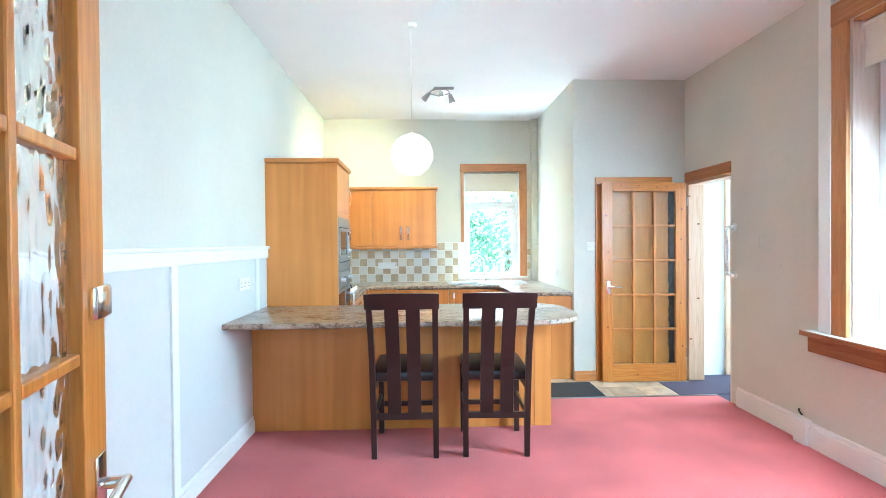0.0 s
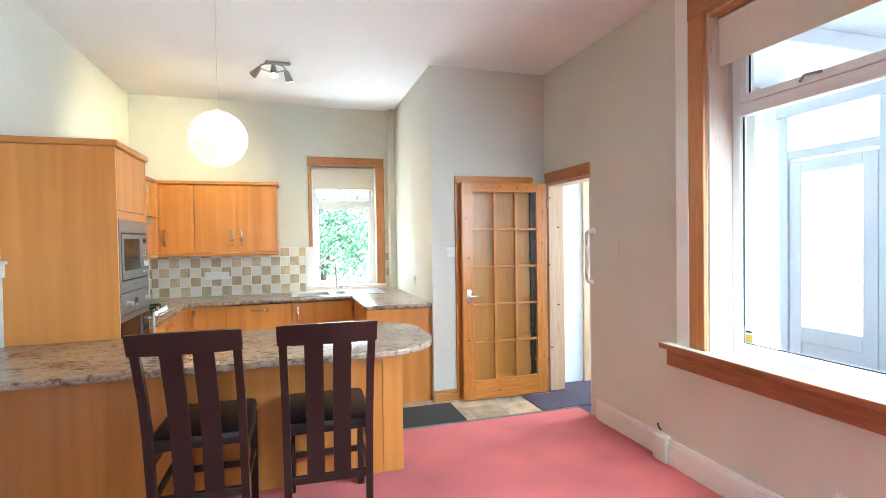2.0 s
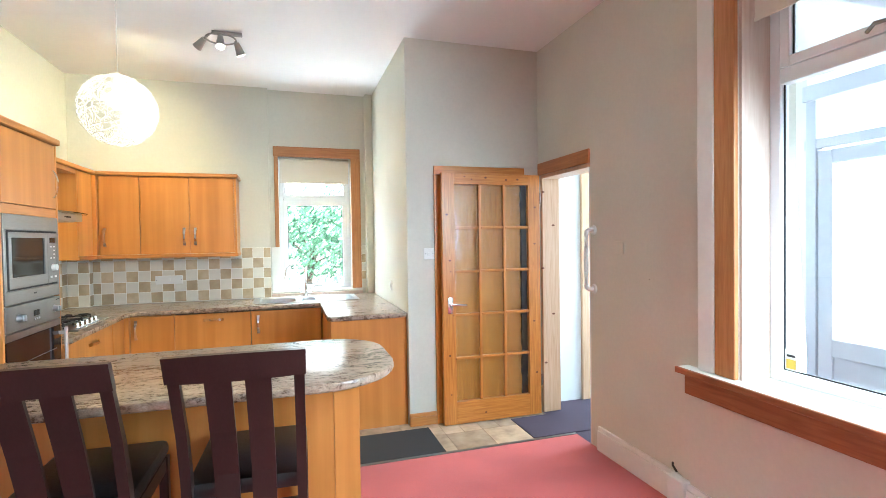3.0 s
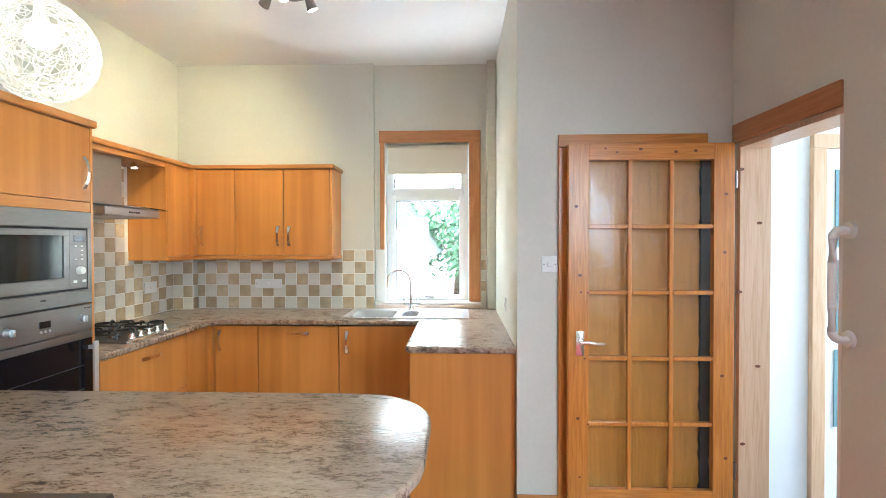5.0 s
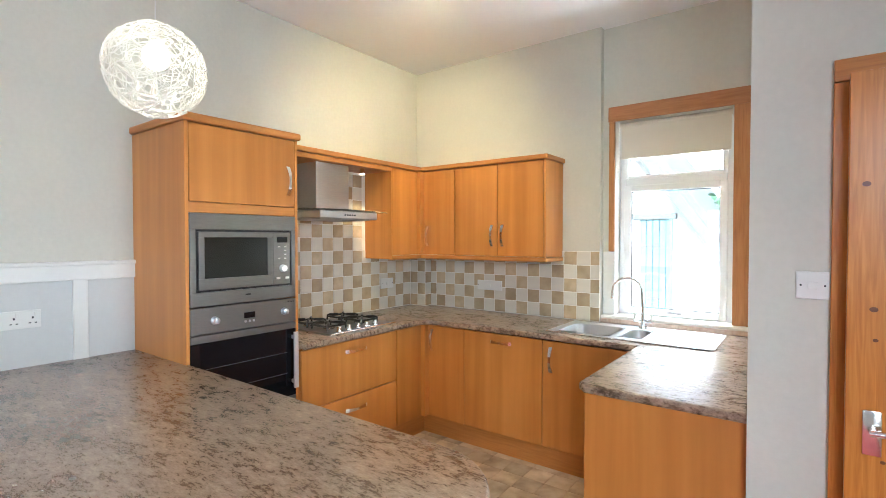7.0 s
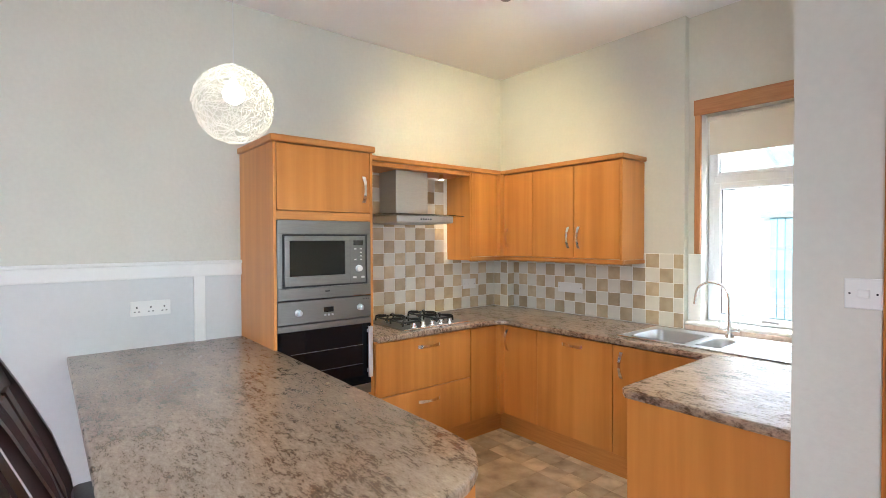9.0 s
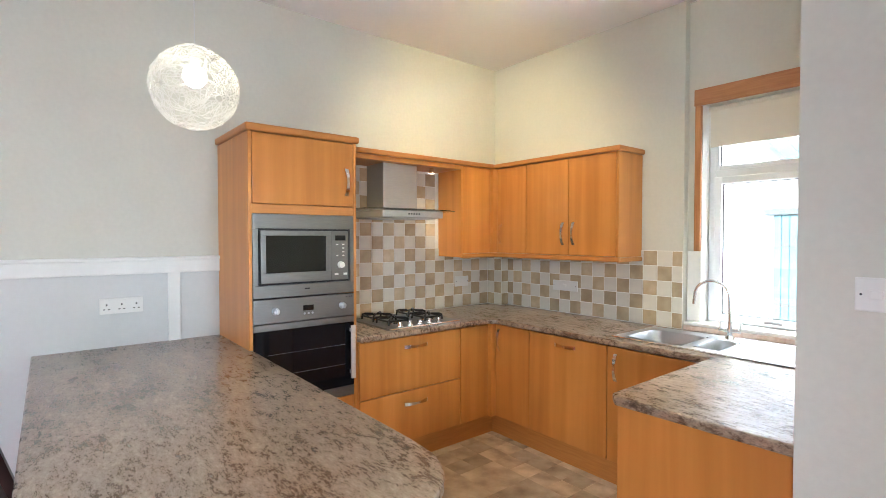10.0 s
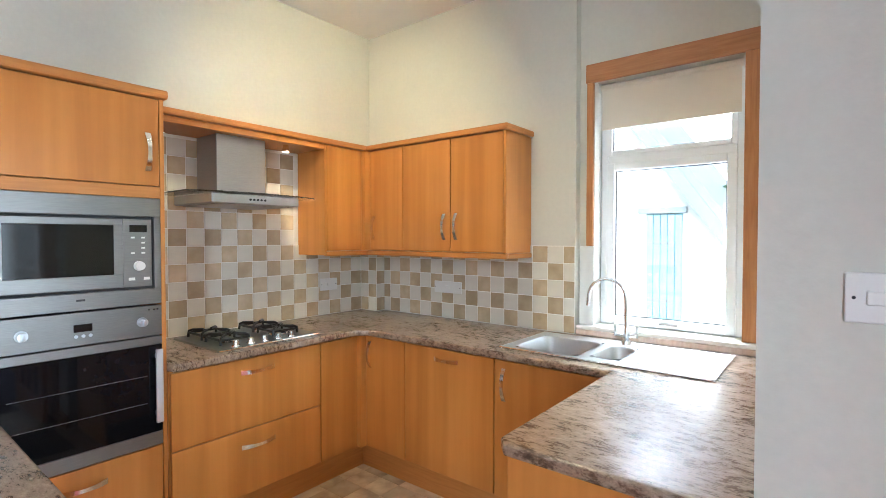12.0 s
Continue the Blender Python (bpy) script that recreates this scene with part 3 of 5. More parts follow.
# ---- windows ----
def sash(parent, axis, c, a0, a1, z0, z1, w, t, name="sash"):
    """A uPVC frame ring in the plane axis = c, from a0 to a1 and z0 to z1, with a pane and a dark seal."""
    def bx(p0, p1, q0, q1, d0, d1, bev=0.004):
        return B(p0, p1, d0, d1, q0, q1, bevel=bev) if axis == "y" else B(d0, d1, p0, p1, q0, q1, bevel=bev)
    bm = bmesh.new()
    for p0, p1, q0, q1 in ((a0, a0 + w, z0, z1), (a1 - w, a1, z0, z1), (a0 + w, a1 - w, z0, z0 + w), (a0 + w, a1 - w, z1 - w, z1)):
        args = (p0, p1, c, c + t, q0, q1) if axis == "y" else (c, c + t, p0, p1, q0, q1)
        slab(bm, *args, bevel=0.005)
    s = part(name, bm, UPVC, parent, "white plastic window frame")
    seal = bmesh.new()
    for p0, p1, q0, q1 in ((a0 + w, a0 + w + 0.005, z0 + w, z1 - w), (a1 - w - 0.005, a1 - w, z0 + w, z1 - w), (a0 + w, a1 - w, z0 + w, z0 + w + 0.005), (a0 + w, a1 - w, z1 - w - 0.005, z1 - w)):
        args = (p0, p1, c + t * 0.4, c + t * 0.6, q0, q1) if axis == "y" else (c + t * 0.4, c + t * 0.6, p0, p1, q0, q1)
        slab(seal, *args)
    part("seal", seal, SEAL, s, "thin black rubber seal")
    e = 0.003
    pane = part("pane", bx(a0 + w + e, a1 - w - e, z0 + w + e, z1 - w - e, c + t * 0.45, c + t * 0.55, 0), PANE, s, "clear glass pane")
    pane.visible_shadow = False
    return s


w1 = thing("window_1", "white plastic window over the sink in a wooden casing", "window", "", "structure")
part("casing_head", B(0.353, 1.25, RECESS - 0.022, RECESS, 2.362, 2.468, bevel=0.004), REDWOOD_H, w1, "stained wooden head casing")
part("casing_side", B(0.360, 0.400, RECESS - 0.022, RECESS, 1.418, 2.362, bevel=0.004), REDWOOD, w1, "stained wooden side casing")
part("casing_side", B(1.150, 1.25, RECESS - 0.022, RECESS, 0.957, 2.362, bevel=0.004), REDWOOD, w1, "stained wooden side casing")
part("tiled_edge", B(0.318, 0.405, RECESS - 0.012, RECESS, 0.957, 1.416, bevel=0.003), GLOSS_WHITE, w1, "white lower strip beside the sill")
part("reveal", B(0.392, 0.4015, RECESS, 6.735, 0.94, 2.37), SILL_PALE, w1, "pale painted reveal")
part("reveal", B(1.1485, 1.158, RECESS, 6.735, 0.94, 2.37), SILL_PALE, w1, "pale painted reveal")
part("window_sill", B(0.316, 1.255, 6.580, 6.745, 0.932, 0.955, bevel=0.005), SILL_PALE, w1, "pale painted sill")
part("sill_edge", B(0.316, 1.255, 6.574, 6.630, 0.901, 0.931, bevel=0.004), REVEAL_WOOD, w1, "varnished wooden strip below the sill")
sash(w1, "y", 6.735, 0.4025, 1.1475, 0.955, 2.368, 0.042, 0.06, "window_frame")
sash(w1, "y", 6.725, 0.440, 1.108, 0.962, 1.902, 0.046, 0.05)
sash(w1, "y", 6.730, 0.440, 1.108, 1.945, 2.34, 0.028, 0.05, "vent")
part("transom", B(0.446, 1.104, 6.735, 6.795, 1.900, 1.948, bevel=0.005), UPVC, w1)
part("stay", tube(bmesh.new(), [(0.745, 6.720, 0.985), (0.775, 6.703, 0.992), (0.835, 6.720, 0.985)], 0.007), STEEL, w1, "grey window stay")
part("catch", B(0.70, 0.735, 6.712, 6.726, 0.976, 0.992, bevel=0.003), PLASTIC, w1, "small white window catch")

w2 = thing("window_2", "large white plastic window with a stained wooden casing", "window", "", "structure")
part("casing_side", B(RIGHT - 0.060, RIGHT - 0.035, WY1, 3.10, 0.797, 2.90, bevel=0.005), REDWOOD, w2, "stained wooden side casing")
part("casing_side", B(RIGHT - 0.060, RIGHT - 0.035, 1.06, 1.22, 0.797, 2.90, bevel=0.005), REDWOOD, w2, "stained wooden side casing")
part("casing_head", B(RIGHT - 0.066, RIGHT - 0.035, 1.06, 3.10, 2.76, 2.90, bevel=0.005), REDWOOD_H, w2, "stained wooden head casing")
part("casing_bead", B(RIGHT - 0.062, RIGHT - 0.036, 3.102, 3.20, 0.797, CEIL, bevel=0.004), GLOSS_WHITE, w2, "white painted edge strip beside the casing")
part("reveal", B(RIGHT - 0.03, 2.67, WY1 - 0.015, WY1 + 0.0005, 0.775, 2.76), REVEAL_WOOD, w2, "pale varnished wooden reveal")
part("reveal", B(RIGHT - 0.03, 2.67, WY0, WY1, 2.745, 2.7605), REDWOOD, w2, "stained wooden soffit")
part("window_sill", B(RIGHT - 0.10, 2.68, 1.0, 3.30, 0.763, 0.796, bevel=0.008), SILL_PALE, w2, "pale painted window board")
part("nosing", B(RIGHT - 0.112, RIGHT - 0.099, 0.995, 3.305, 0.762, 0.7955, bevel=0.005), DARKWOOD, w2, "dark stained front edge of the window board")
part("apron", B(RIGHT - 0.072, RIGHT - 0.035, 1.02, 3.28, 0.652, 0.761, bevel=0.006), DARKWOOD, w2, "stained wooden apron below the window board")
sash(w2, "x", 2.668, WY0, WY1 - 0.016, 0.796, 2.745, 0.05, 0.06, "window_frame")
part("transom", B(2.663, 2.723, WY0 + 0.052, WY1 - 0.068, 2.165, 2.235, bevel=0.006), UPVC, w2)
sash(w2, "x", 2.658, WY0 + 0.055, WY1 - 0.072, 2.238, 2.69, 0.045, 0.055, "vent")
part("stay", tube(bmesh.new(), [(2.648, 2.55, 2.255), (2.623, 2.51, 2.27), (2.628, 2.43, 2.265)], 0.008), STEEL, w2, "grey window stay")
lab = thing("window_sticker", "small white and yellow sticker on the window glass", "sticker")
part("paper", B(2.6915, 2.6925, 2.855, 2.912, 0.85, 0.945), PLASTIC, lab)
part("mark", B(2.690, 2.6915, 2.862, 2.905, 0.858, 0.90), STICKER, lab, "yellow printed mark")
part("mark", B(2.690, 2.6915, 2.865, 2.902, 0.912, 0.922), SEAL, lab, "dark printed bar")


def roller_blind(label, axis, c, a0, a1, z0, z1):
    d = thing("roller_blind", label, "blind")
    def bx(p0, p1, q0, q1, d0, d1):
        return B(p0, p1, d0, d1, q0, q1) if axis == "y" else B(d0, d1, p0, p1, q0, q1)
    part("fabric", bx(a0 + 0.01, a1 - 0.01, z0 + 0.012, z1 - 0.02, c - 0.001, c + 0.001), BLIND, d, "cream woven fabric")
    a, b = ((a0, c + 0.012, z1 - 0.025), (a1, c + 0.012, z1 - 0.025)) if axis == "y" else ((c + 0.012, a0, z1 - 0.025), (c + 0.012, a1, z1 - 0.025))
    part("roller", rod(bmesh.new(), a, b, 0.019), BLIND, d, "rolled fabric tube", True)
    part("bottom_bar", bx(a0 + 0.01, a1 - 0.01, z0, z0 + 0.018, c - 0.005, c + 0.005), BLIND, d)
    ch = bmesh.new()
    p = a0 + 0.004
    pts = [(p, z1 - 0.04), (p, z0 - 0.6), (p + 0.012, z0 - 0.66), (p + 0.02, z0 - 0.6), (p + 0.016, z1 - 0.04)]
    if axis == "y":
        tube(ch, [(u, c - 0.012, v) for u, v in pts], 0.002, 6)
        part("chain", ch, PLASTIC, d, "white bead chain")
    for e in (a0 - 0.002, a1 - 0.004):
        part("bracket", bx(e, e + 0.006, z1 - 0.05, z1, c - 0.012, c + 0.03), PLASTIC, d)
    return d


roller_blind("cream roller blind partly down over the sink window", "y", 6.69, 0.410, 1.138, 2.094, 2.366)
roller_blind("cream roller blind partly down over the large window", "x", 2.560, WY0 + 0.01, WY1 - 0.02, 2.455, 2.745)


# ---- kitchen units ----
FX, FY, WT = -0.83, 5.945, 0.90          # front planes of the side and back runs, worktop height
G = "fitted kitchen units"


def front(parent, name, a0, a1, z0, z1, axis, c, label=""):
    """A door or drawer front 18 mm thick, with eased edges; axis x faces +x, axis y faces -y."""
    g = 0.0015
    bm = B(c - 0.018, c, a0 + g, a1 - g, z0 + g, z1 - g, bevel=0.003) if axis == "x" else B(a0 + g, a1 - g, c, c + 0.018, z0 + g, z1 - g, bevel=0.003)
    return part(name, bm, BEECH, parent, label)


tall = thing("tall_oven_unit", "tall beech kitchen cupboard housing the ovens", "kitchen cupboard", G)
TX = -0.85
part("end_panel", B(LEFT, TX - 0.0, 4.145, 4.163, 0, 2.078, bevel=0.002), BEECH, tall)
part("end_panel", B(LEFT, TX - 0.0, 4.772, 4.790, 0, 2.078, bevel=0.002), BEECH, tall)
part("back", B(LEFT, LEFT + 0.02, 4.163, 4.772, 0.1, 2.078), BEECH, tall)
part("rail", B(TX - 0.03, TX - 0.004, 4.163, 4.772, 1.640, 1.690, bevel=0.002), BEECH_H, tall)
part("cornice", B(LEFT, TX + 0.018, 4.128, 4.806, 2.080, 2.120, bevel=0.010), BEECH_H, tall, "rounded beech cornice")
td = front(tall, "door", 4.165, 4.770, 1.692, 2.076, "x", TX)
bow_handle(td, (TX, 4.722, 1.84), None, (1, 0, 0), 0.165)
dr = front(tall, "drawer", 4.165, 4.770, 0.15, 0.540, "x", TX)
bow_handle(dr, (TX, 4.47, 0.46), (0, 1, 0), (1, 0, 0), 0.165)
part("plinth", B(TX - 0.06, TX - 0.04, 4.145, 4.79, 0, 0.148), BEECH_H, tall)

mw = thing("microwave", "built-in stainless steel microwave with a dark window", "microwave")
MX = TX + 0.004
part("body", B(-1.30, TX - 0.035, 4.18, 4.755, 1.20, 1.62), BLACK, mw, "black steel casing")
trim = bmesh.new()
for q in ((4.165, 4.770, 1.557, 1.638), (4.165, 4.770, 1.175, 1.244), (4.165, 4.194, 1.244, 1.557), (4.743, 4.770, 1.244, 1.557)):
    slab(trim, TX - 0.03, MX, q[0], q[1], q[2], q[3], bevel=0.002)
part("trim_frame", trim, STEEL, mw, "brushed steel surround")
part("gap", B(TX - 0.034, TX - 0.012, 4.185, 4.752, 1.235, 1.565), SEAL, mw, "dark gap round the door")
mdoor = bmesh.new()
for q in ((4.206, 4.620, 1.518, 1.546), (4.206, 4.620, 1.256, 1.312), (4.206, 4.236, 1.312, 1.518), (4.588, 4.620, 1.312, 1.518)):
    slab(mdoor, TX - 0.025, MX + 0.004, q[0], q[1], q[2], q[3], bevel=0.002)
md = part("door", mdoor, STEEL, mw)
part("window", B(TX - 0.02, MX - 0.002, 4.236, 4.588, 1.312, 1.518), MW_GLASS, md, "dark tinted window")
cp = part("control_panel", B(TX - 0.025, MX + 0.004, 4.6205, 4.731, 1.256, 1.546, bevel=0.002), STEEL, mw)
part("display", B(MX + 0.003, MX + 0.0055, 4.645, 4.712, 1.490, 1.520), DISPLAY, cp)
for j in range(4):
    for i in range(0 if j in (0, 3) else 1, 2):
        part("button", B(MX + 0.003, MX + 0.0065, 4.650 + 0.04 * i, 4.664 + 0.04 * i, 1.463 - 0.022 * j, 1.470 - 0.022 * j), PLASTIC, cp)
part("knob", rod(bmesh.new(), (MX + 0.004, 4.680, 1.345), (MX + 0.026, 4.680, 1.345), 0.021, 0.018, 24), PLASTIC, cp, "white rotary knob", True)
for i in range(2):
    part("button", B(MX + 0.003, MX + 0.0065, 4.640 + 0.058 * i, 4.664 + 0.058 * i, 1.284, 1.296), PLASTIC, cp)
part("badge", B(MX, MX + 0.0012, 4.455, 4.485, 1.212, 1.220), SEAL, mw, "small dark maker's bar")

ov = thing("built_in_oven", "built-in stainless steel oven with a black glass door", "oven")
part("body", B(-1.38, TX - 0.06, 4.185, 4.750, 0.57, 1.15), BLACK, ov, "black steel casing")
ocp = part("control_panel", B(TX - 0.03, MX, 4.165, 4.770, 1.035, 1.168, bevel=0.002), STEEL, ov, "brushed steel control panel")
part("display", B(MX - 0.001, MX + 0.002, 4.445, 4.508, 1.090, 1.120, bevel=0.001), DISPLAY, ocp)
for k in range(3):
    part("button", rod(bmesh.new(), (MX - 0.001, 4.453 + 0.024 * k, 1.073), (MX + 0.004, 4.453 + 0.024 * k, 1.073), 0.0065, n=14), SINK_STEEL, ocp, "", True)
for y in (4.285, 4.690):
    kb = rod(bmesh.new(), (MX, y, 1.100), (MX + 0.006, y, 1.100), 0.021, 0.020, 24)
    rod(kb, (MX + 0.006, y, 1.100), (MX + 0.026, y, 1.100), 0.018, 0.016, 24)
    slab(kb, MX + 0.024, MX + 0.036, y - 0.006, y + 0.006, 1.085, 1.115, bevel=0.002)
    part("knob", kb, SINK_STEEL, ocp, "satin steel control knob", True)
part("lamp", B(MX - 0.001, MX + 0.002, 4.715, 4.722, 1.148, 1.153), DISPLAY, ocp)
for i in range(2):
    part("lamp", B(MX - 0.001, MX + 0.002, 4.735 + 0.014 * i, 4.741 + 0.014 * i, 1.148, 1.153), DISPLAY, ocp)
od = part("door", B(TX - 0.03, MX - 0.001, 4.165, 4.770, 0.605, 0.992, bevel=0.002), BLACK_GLASS, ov, "black glass door")
part("door_trim", B(TX - 0.03, MX, 4.165, 4.770, 0.994, 1.030, bevel=0.002), STEEL, ov)
part("door_trim", B(TX - 0.03, MX, 4.165, 4.770, 0.545, 0.603, bevel=0.002), STEEL, ov)
hb = B(MX + 0.030, MX + 0.042, 4.730, 4.759, 0.655, 0.978, bevel=0.003)
for z in (0.69, 0.945):
    slab(hb, MX - 0.001, MX + 0.03, 4.740, 4.752, z - 0.01, z + 0.01)
part("handle", hb, SATIN, ov, "upright flat satin aluminium bar handle")
for z in (0.74, 0.86):
    part("shelf_line", tube(bmesh.new(), [(MX - 0.0005, 4.24, z), (MX - 0.0005, 4.71, z)], 0.0016, 6), STEEL, od, "wire shelf behind the glass")

# side run below the hob
dw = thing("drawer_unit", "beech base unit with two wide drawers", "kitchen cupboard", G)
part("carcass", B(LEFT, FX - 0.02, 4.792, 5.62, 0.15, 0.858), BEECH, dw)
for z0, z1, zh in ((0.492, 0.852, 0.785), (0.152, 0.488, 0.405)):
    f = front(dw, "drawer", 4.797, 5.620, z0, z1, "x", FX)
    bow_handle(f, (FX, 5.225, zh), (0, 1, 0), (1, 0, 0), 0.19)
cu = thing("corner_unit", "beech corner base unit with plain fronts", "kitchen cupboard", G)
part("carcass", B(LEFT, FX - 0.02, 5.622, BACK, 0.15, 0.858), BEECH, cu)
front(cu, "panel", 5.624, FY - 0.045, 0.152, 0.852, "x", FX)
part("corner_post", B(FX - 0.018, FX + 0.03, FY - 0.043, FY + 0.018, 0.15, 0.858, bevel=0.004), BEECH, cu)
bu = thing("base_unit", "narrow beech base cupboard beside the corner", "kitchen cupboard", G)
part("carcass", B(FX - 0.02, -0.466, FY + 0.02, BACK, 0.15, 0.858), BEECH, bu)
f = front(bu, "door", FX + 0.032, -0.465, 0.152, 0.852, "y", FY)
bow_handle(f, (FX + 0.075, FY, 0.74), None, (0, -1, 0), 0.165)
dsh = thing("integrated_dishwasher", "beech-fronted integrated dishwasher under the worktop", "dishwasher", G)
part("carcass", B(-0.462, 0.150, FY + 0.02, BACK, 0.15, 0.858), BLACK, dsh)
f = front(dsh, "door", -0.464, 0.152, 0.152, 0.852, "y", FY)
bow_handle(f, (-0.155, FY, 0.795), (1, 0, 0), (0, -1, 0), 0.165)
su = thing("sink_unit", "beech base cupboard under the sink", "kitchen cupboard", G)
part("carcass", B(0.156, 0.77, FY + 0.02, BACK, 0.15, 0.70), BEECH, su)
f = front(su, "door", 0.155, 0.77, 0.152, 0.852, "y", FY)
bow_handle(f, (0.215, FY, 0.73), None, (0, -1, 0), 0.165)
eu = thing("end_unit", "beech base unit closed by a plain end panel", "kitchen cupboard", G)
part("end_panel", B(0.785, PIER_X - 0.002, 5.03, 5.05, 0, 0.858, bevel=0.002), BEECH, eu)
part("carcass", B(0.80, PIER_X - 0.002, 5.052, RECESS - 0.01, 0.15, 0.70), BEECH, eu)
part("inner_panel", B(0.785, 0.80, 5.052, FY, 0.15, 0.858, bevel=0.002), BEECH, eu)
pl = thing("plinth", "long beech plinth along the base units", "plinth")
part("board", B(FX - 0.06, FX - 0.042, 4.792, FY + 0.042, 0, 0.146, bevel=0.002), BEECH_H, pl)
part("board", B(FX - 0.060, 0.83, FY + 0.042, FY + 0.06, 0, 0.146, bevel=0.002), BEECH_H, pl)

# worktop round the kitchen
ex, ey, rx = FX + 0.035, FY - 0.035, 0.760
outline = [(LEFT, 4.792), (ex, 4.792), (ex, ey - 0.06), (ex + 0.06, ey), (rx - 0.0, ey), (rx, 5.035), (rx + 0.03, 5.0), (PIER_X - 0.001, 5.0), (PIER_X - 0.001, RECESS - 0.001), (NIB + 0.001, RECESS - 0.001), (NIB + 0.001, BACK - 0.001), (LEFT, BACK - 0.001)]
hole = [(0.175, 6.015), (0.765, 6.015), (0.765, 6.43), (0.175, 6.43)]
wtb = bmesh.new()
for loop in (outline, hole):
    vv = [wtb.verts.new((x, y, 0.862)) for x, y in loop]
    for k in range(len(vv)):
        wtb.edges.new((vv[k], vv[(k + 1) % len(vv)]))
bmesh.ops.triangle_fill(wtb, edges=list(wtb.edges), use_beauty=True)
up = bmesh.ops.extrude_face_region(wtb, geom=list(wtb.faces))
bmesh.ops.translate(wtb, vec=(0, 0, WT - 0.862), verts=[v for v in up["geom"] if isinstance(v, bmesh.types.BMVert)])
bmesh.ops.recalc_face_normals(wtb, faces=wtb.faces)
rims = [q for q in wtb.edges if len(q.link_faces) == 2 and q.calc_face_angle() > 1.0 and abs(q.verts[0].co.z - q.verts[1].co.z) < 1e-6]
bmesh.ops.bevel(wtb, geom=rims, offset=0.010, segments=3, affect="EDGES", profile=0.5)
tagged(part("worktop", wtb, LAMINATE, None, "", True), "mottled brown stone-effect laminate worktop round three sides", "worktop")

# peninsula
PX1, PY0, PY1 = 0.975, 3.236, 4.165
pen = [(LEFT, PY0), (0.60, PY0)]
for k in range(1, 9):
    a = radians(-90 + 11.0 * k)
    pen.append((0.60 + 0.375 * math.cos(a), PY0 + 0.375 + 0.375 * math.sin(a)))
pen += [(PX1, 3.80)]
for k in range(0, 8):
    a = radians(0 + 11 * k)
    pen.append((PX1 - 0.30 + 0.30 * math.cos(a), PY1 - 0.30 + 0.30 * math.sin(a)))
pen += [(0.62, PY1), (LEFT, PY1)]
pen = [p for i, p in enumerate(pen) if i == 0 or (abs(p[0] - pen[i - 1][0]) + abs(p[1] - pen[i - 1][1])) > 1e-4]
ba = thing("breakfast_bar", "beech-panelled breakfast bar with a rounded stone-effect top", "breakfast bar")
part("worktop", prism(bmesh.new(), pen, 0.862, WT, 0.010), LAMINATE, ba, "rounded stone-effect laminate top", True)
part("front_panel", B(LEFT, 0.70, 3.78, 3.80, 0, 0.860, bevel=0.002), BEECH, ba)
part("end_post", B(0.70, 0.83, 3.776, 3.80, 0, 0.860, bevel=0.003), BEECH, ba)
part("end_panel", B(0.81, 0.83, 3.80, 4.12, 0, 0.860, bevel=0.002), BEECH, ba)
part("back_panel", B(LEFT + 0.02, 0.81, 4.10, 4.12, 0.0, 0.860), BEECH, ba)

# wall units
UX, UY, UZ0, UZ1 = -1.14, 6.275, 1.378, 2.084
wc = thing("wall_unit", "beech corner wall cupboard beside the cooker hood", "wall cupboard", G)
part("carcass", B(LEFT, UX - 0.02, 5.905, BACK, UZ0, UZ1), BEECH, wc)
part("side_panel", B(LEFT, UX, 5.898, 5.916, UZ0 - 0.03, UZ1, bevel=0.002), BEECH, wc)
front(wc, "door", 5.918, UY - 0.05, UZ0, UZ1, "x", UX)
part("corner_post", B(UX - 0.018, UX + 0.028, UY - 0.048, UY + 0.018, UZ0, UZ1, bevel=0.004), BEECH, wc)
wn1 = thing("wall_unit", "narrow beech wall cupboard next to the corner", "wall cupboard", G)
part("carcass", B(UX - 0.018, -0.793, UY + 0.02, BACK, UZ0, UZ1), BEECH, wn1)
f = front(wn1, "door", UX + 0.03, -0.790, UZ0, UZ1, "y", UY)
bow_handle(f, (UX + 0.075, UY, 1.535), None, (0, -1, 0), 0.165)
wd = thing("wall_unit", "double-door beech wall cupboard with chrome handles", "wall cupboard", G)
part("carcass", B(-0.790, 0.003, UY + 0.02, BACK, UZ0, UZ1), BEECH, wd)
part("side_panel", B(0.004, 0.022, UY - 0.0, BACK, UZ0 - 0.004, UZ1, bevel=0.002), BEECH, wd)
f = front(wd, "door", -0.788, -0.383, UZ0, UZ1, "y", UY)
bow_handle(f, (-0.428, UY, 1.535), None, (0, -1, 0), 0.165)
f = front(wd, "door", -0.380, 0.002, UZ0, UZ1, "y", UY)
bow_handle(f, (-0.335, UY, 1.535), None, (0, -1, 0), 0.165)
cor = bmesh.new()
slab(cor, LEFT, UX + 0.022, 4.808, UY - 0.022, UZ1 + 0.002, UZ1 + 0.038, bevel=0.009)
slab(cor, LEFT, 0.042, UY - 0.022, BACK, UZ1 + 0.002, UZ1 + 0.038, bevel=0.009)
tagged(part("cornice", cor, BEECH_H), "rounded beech cornice along the wall units", "trim")
pel = bmesh.new()
slab(pel, UX - 0.022, UX + 0.012, 5.90, UY, UZ0 - 0.036, UZ0 - 0.002, bevel=0.008)
slab(pel, UX - 0.022, 0.032, UY - 0.014, UY + 0.02, UZ0 - 0.036, UZ0 - 0.002, bevel=0.008)
slab(pel, 0.0, 0.030, UY + 0.02, BACK, UZ0 - 0.036, UZ0 - 0.006, bevel=0.006)
tagged(part("pelmet", pel, BEECH_H), "rounded beech light pelmet below the wall units", "trim")
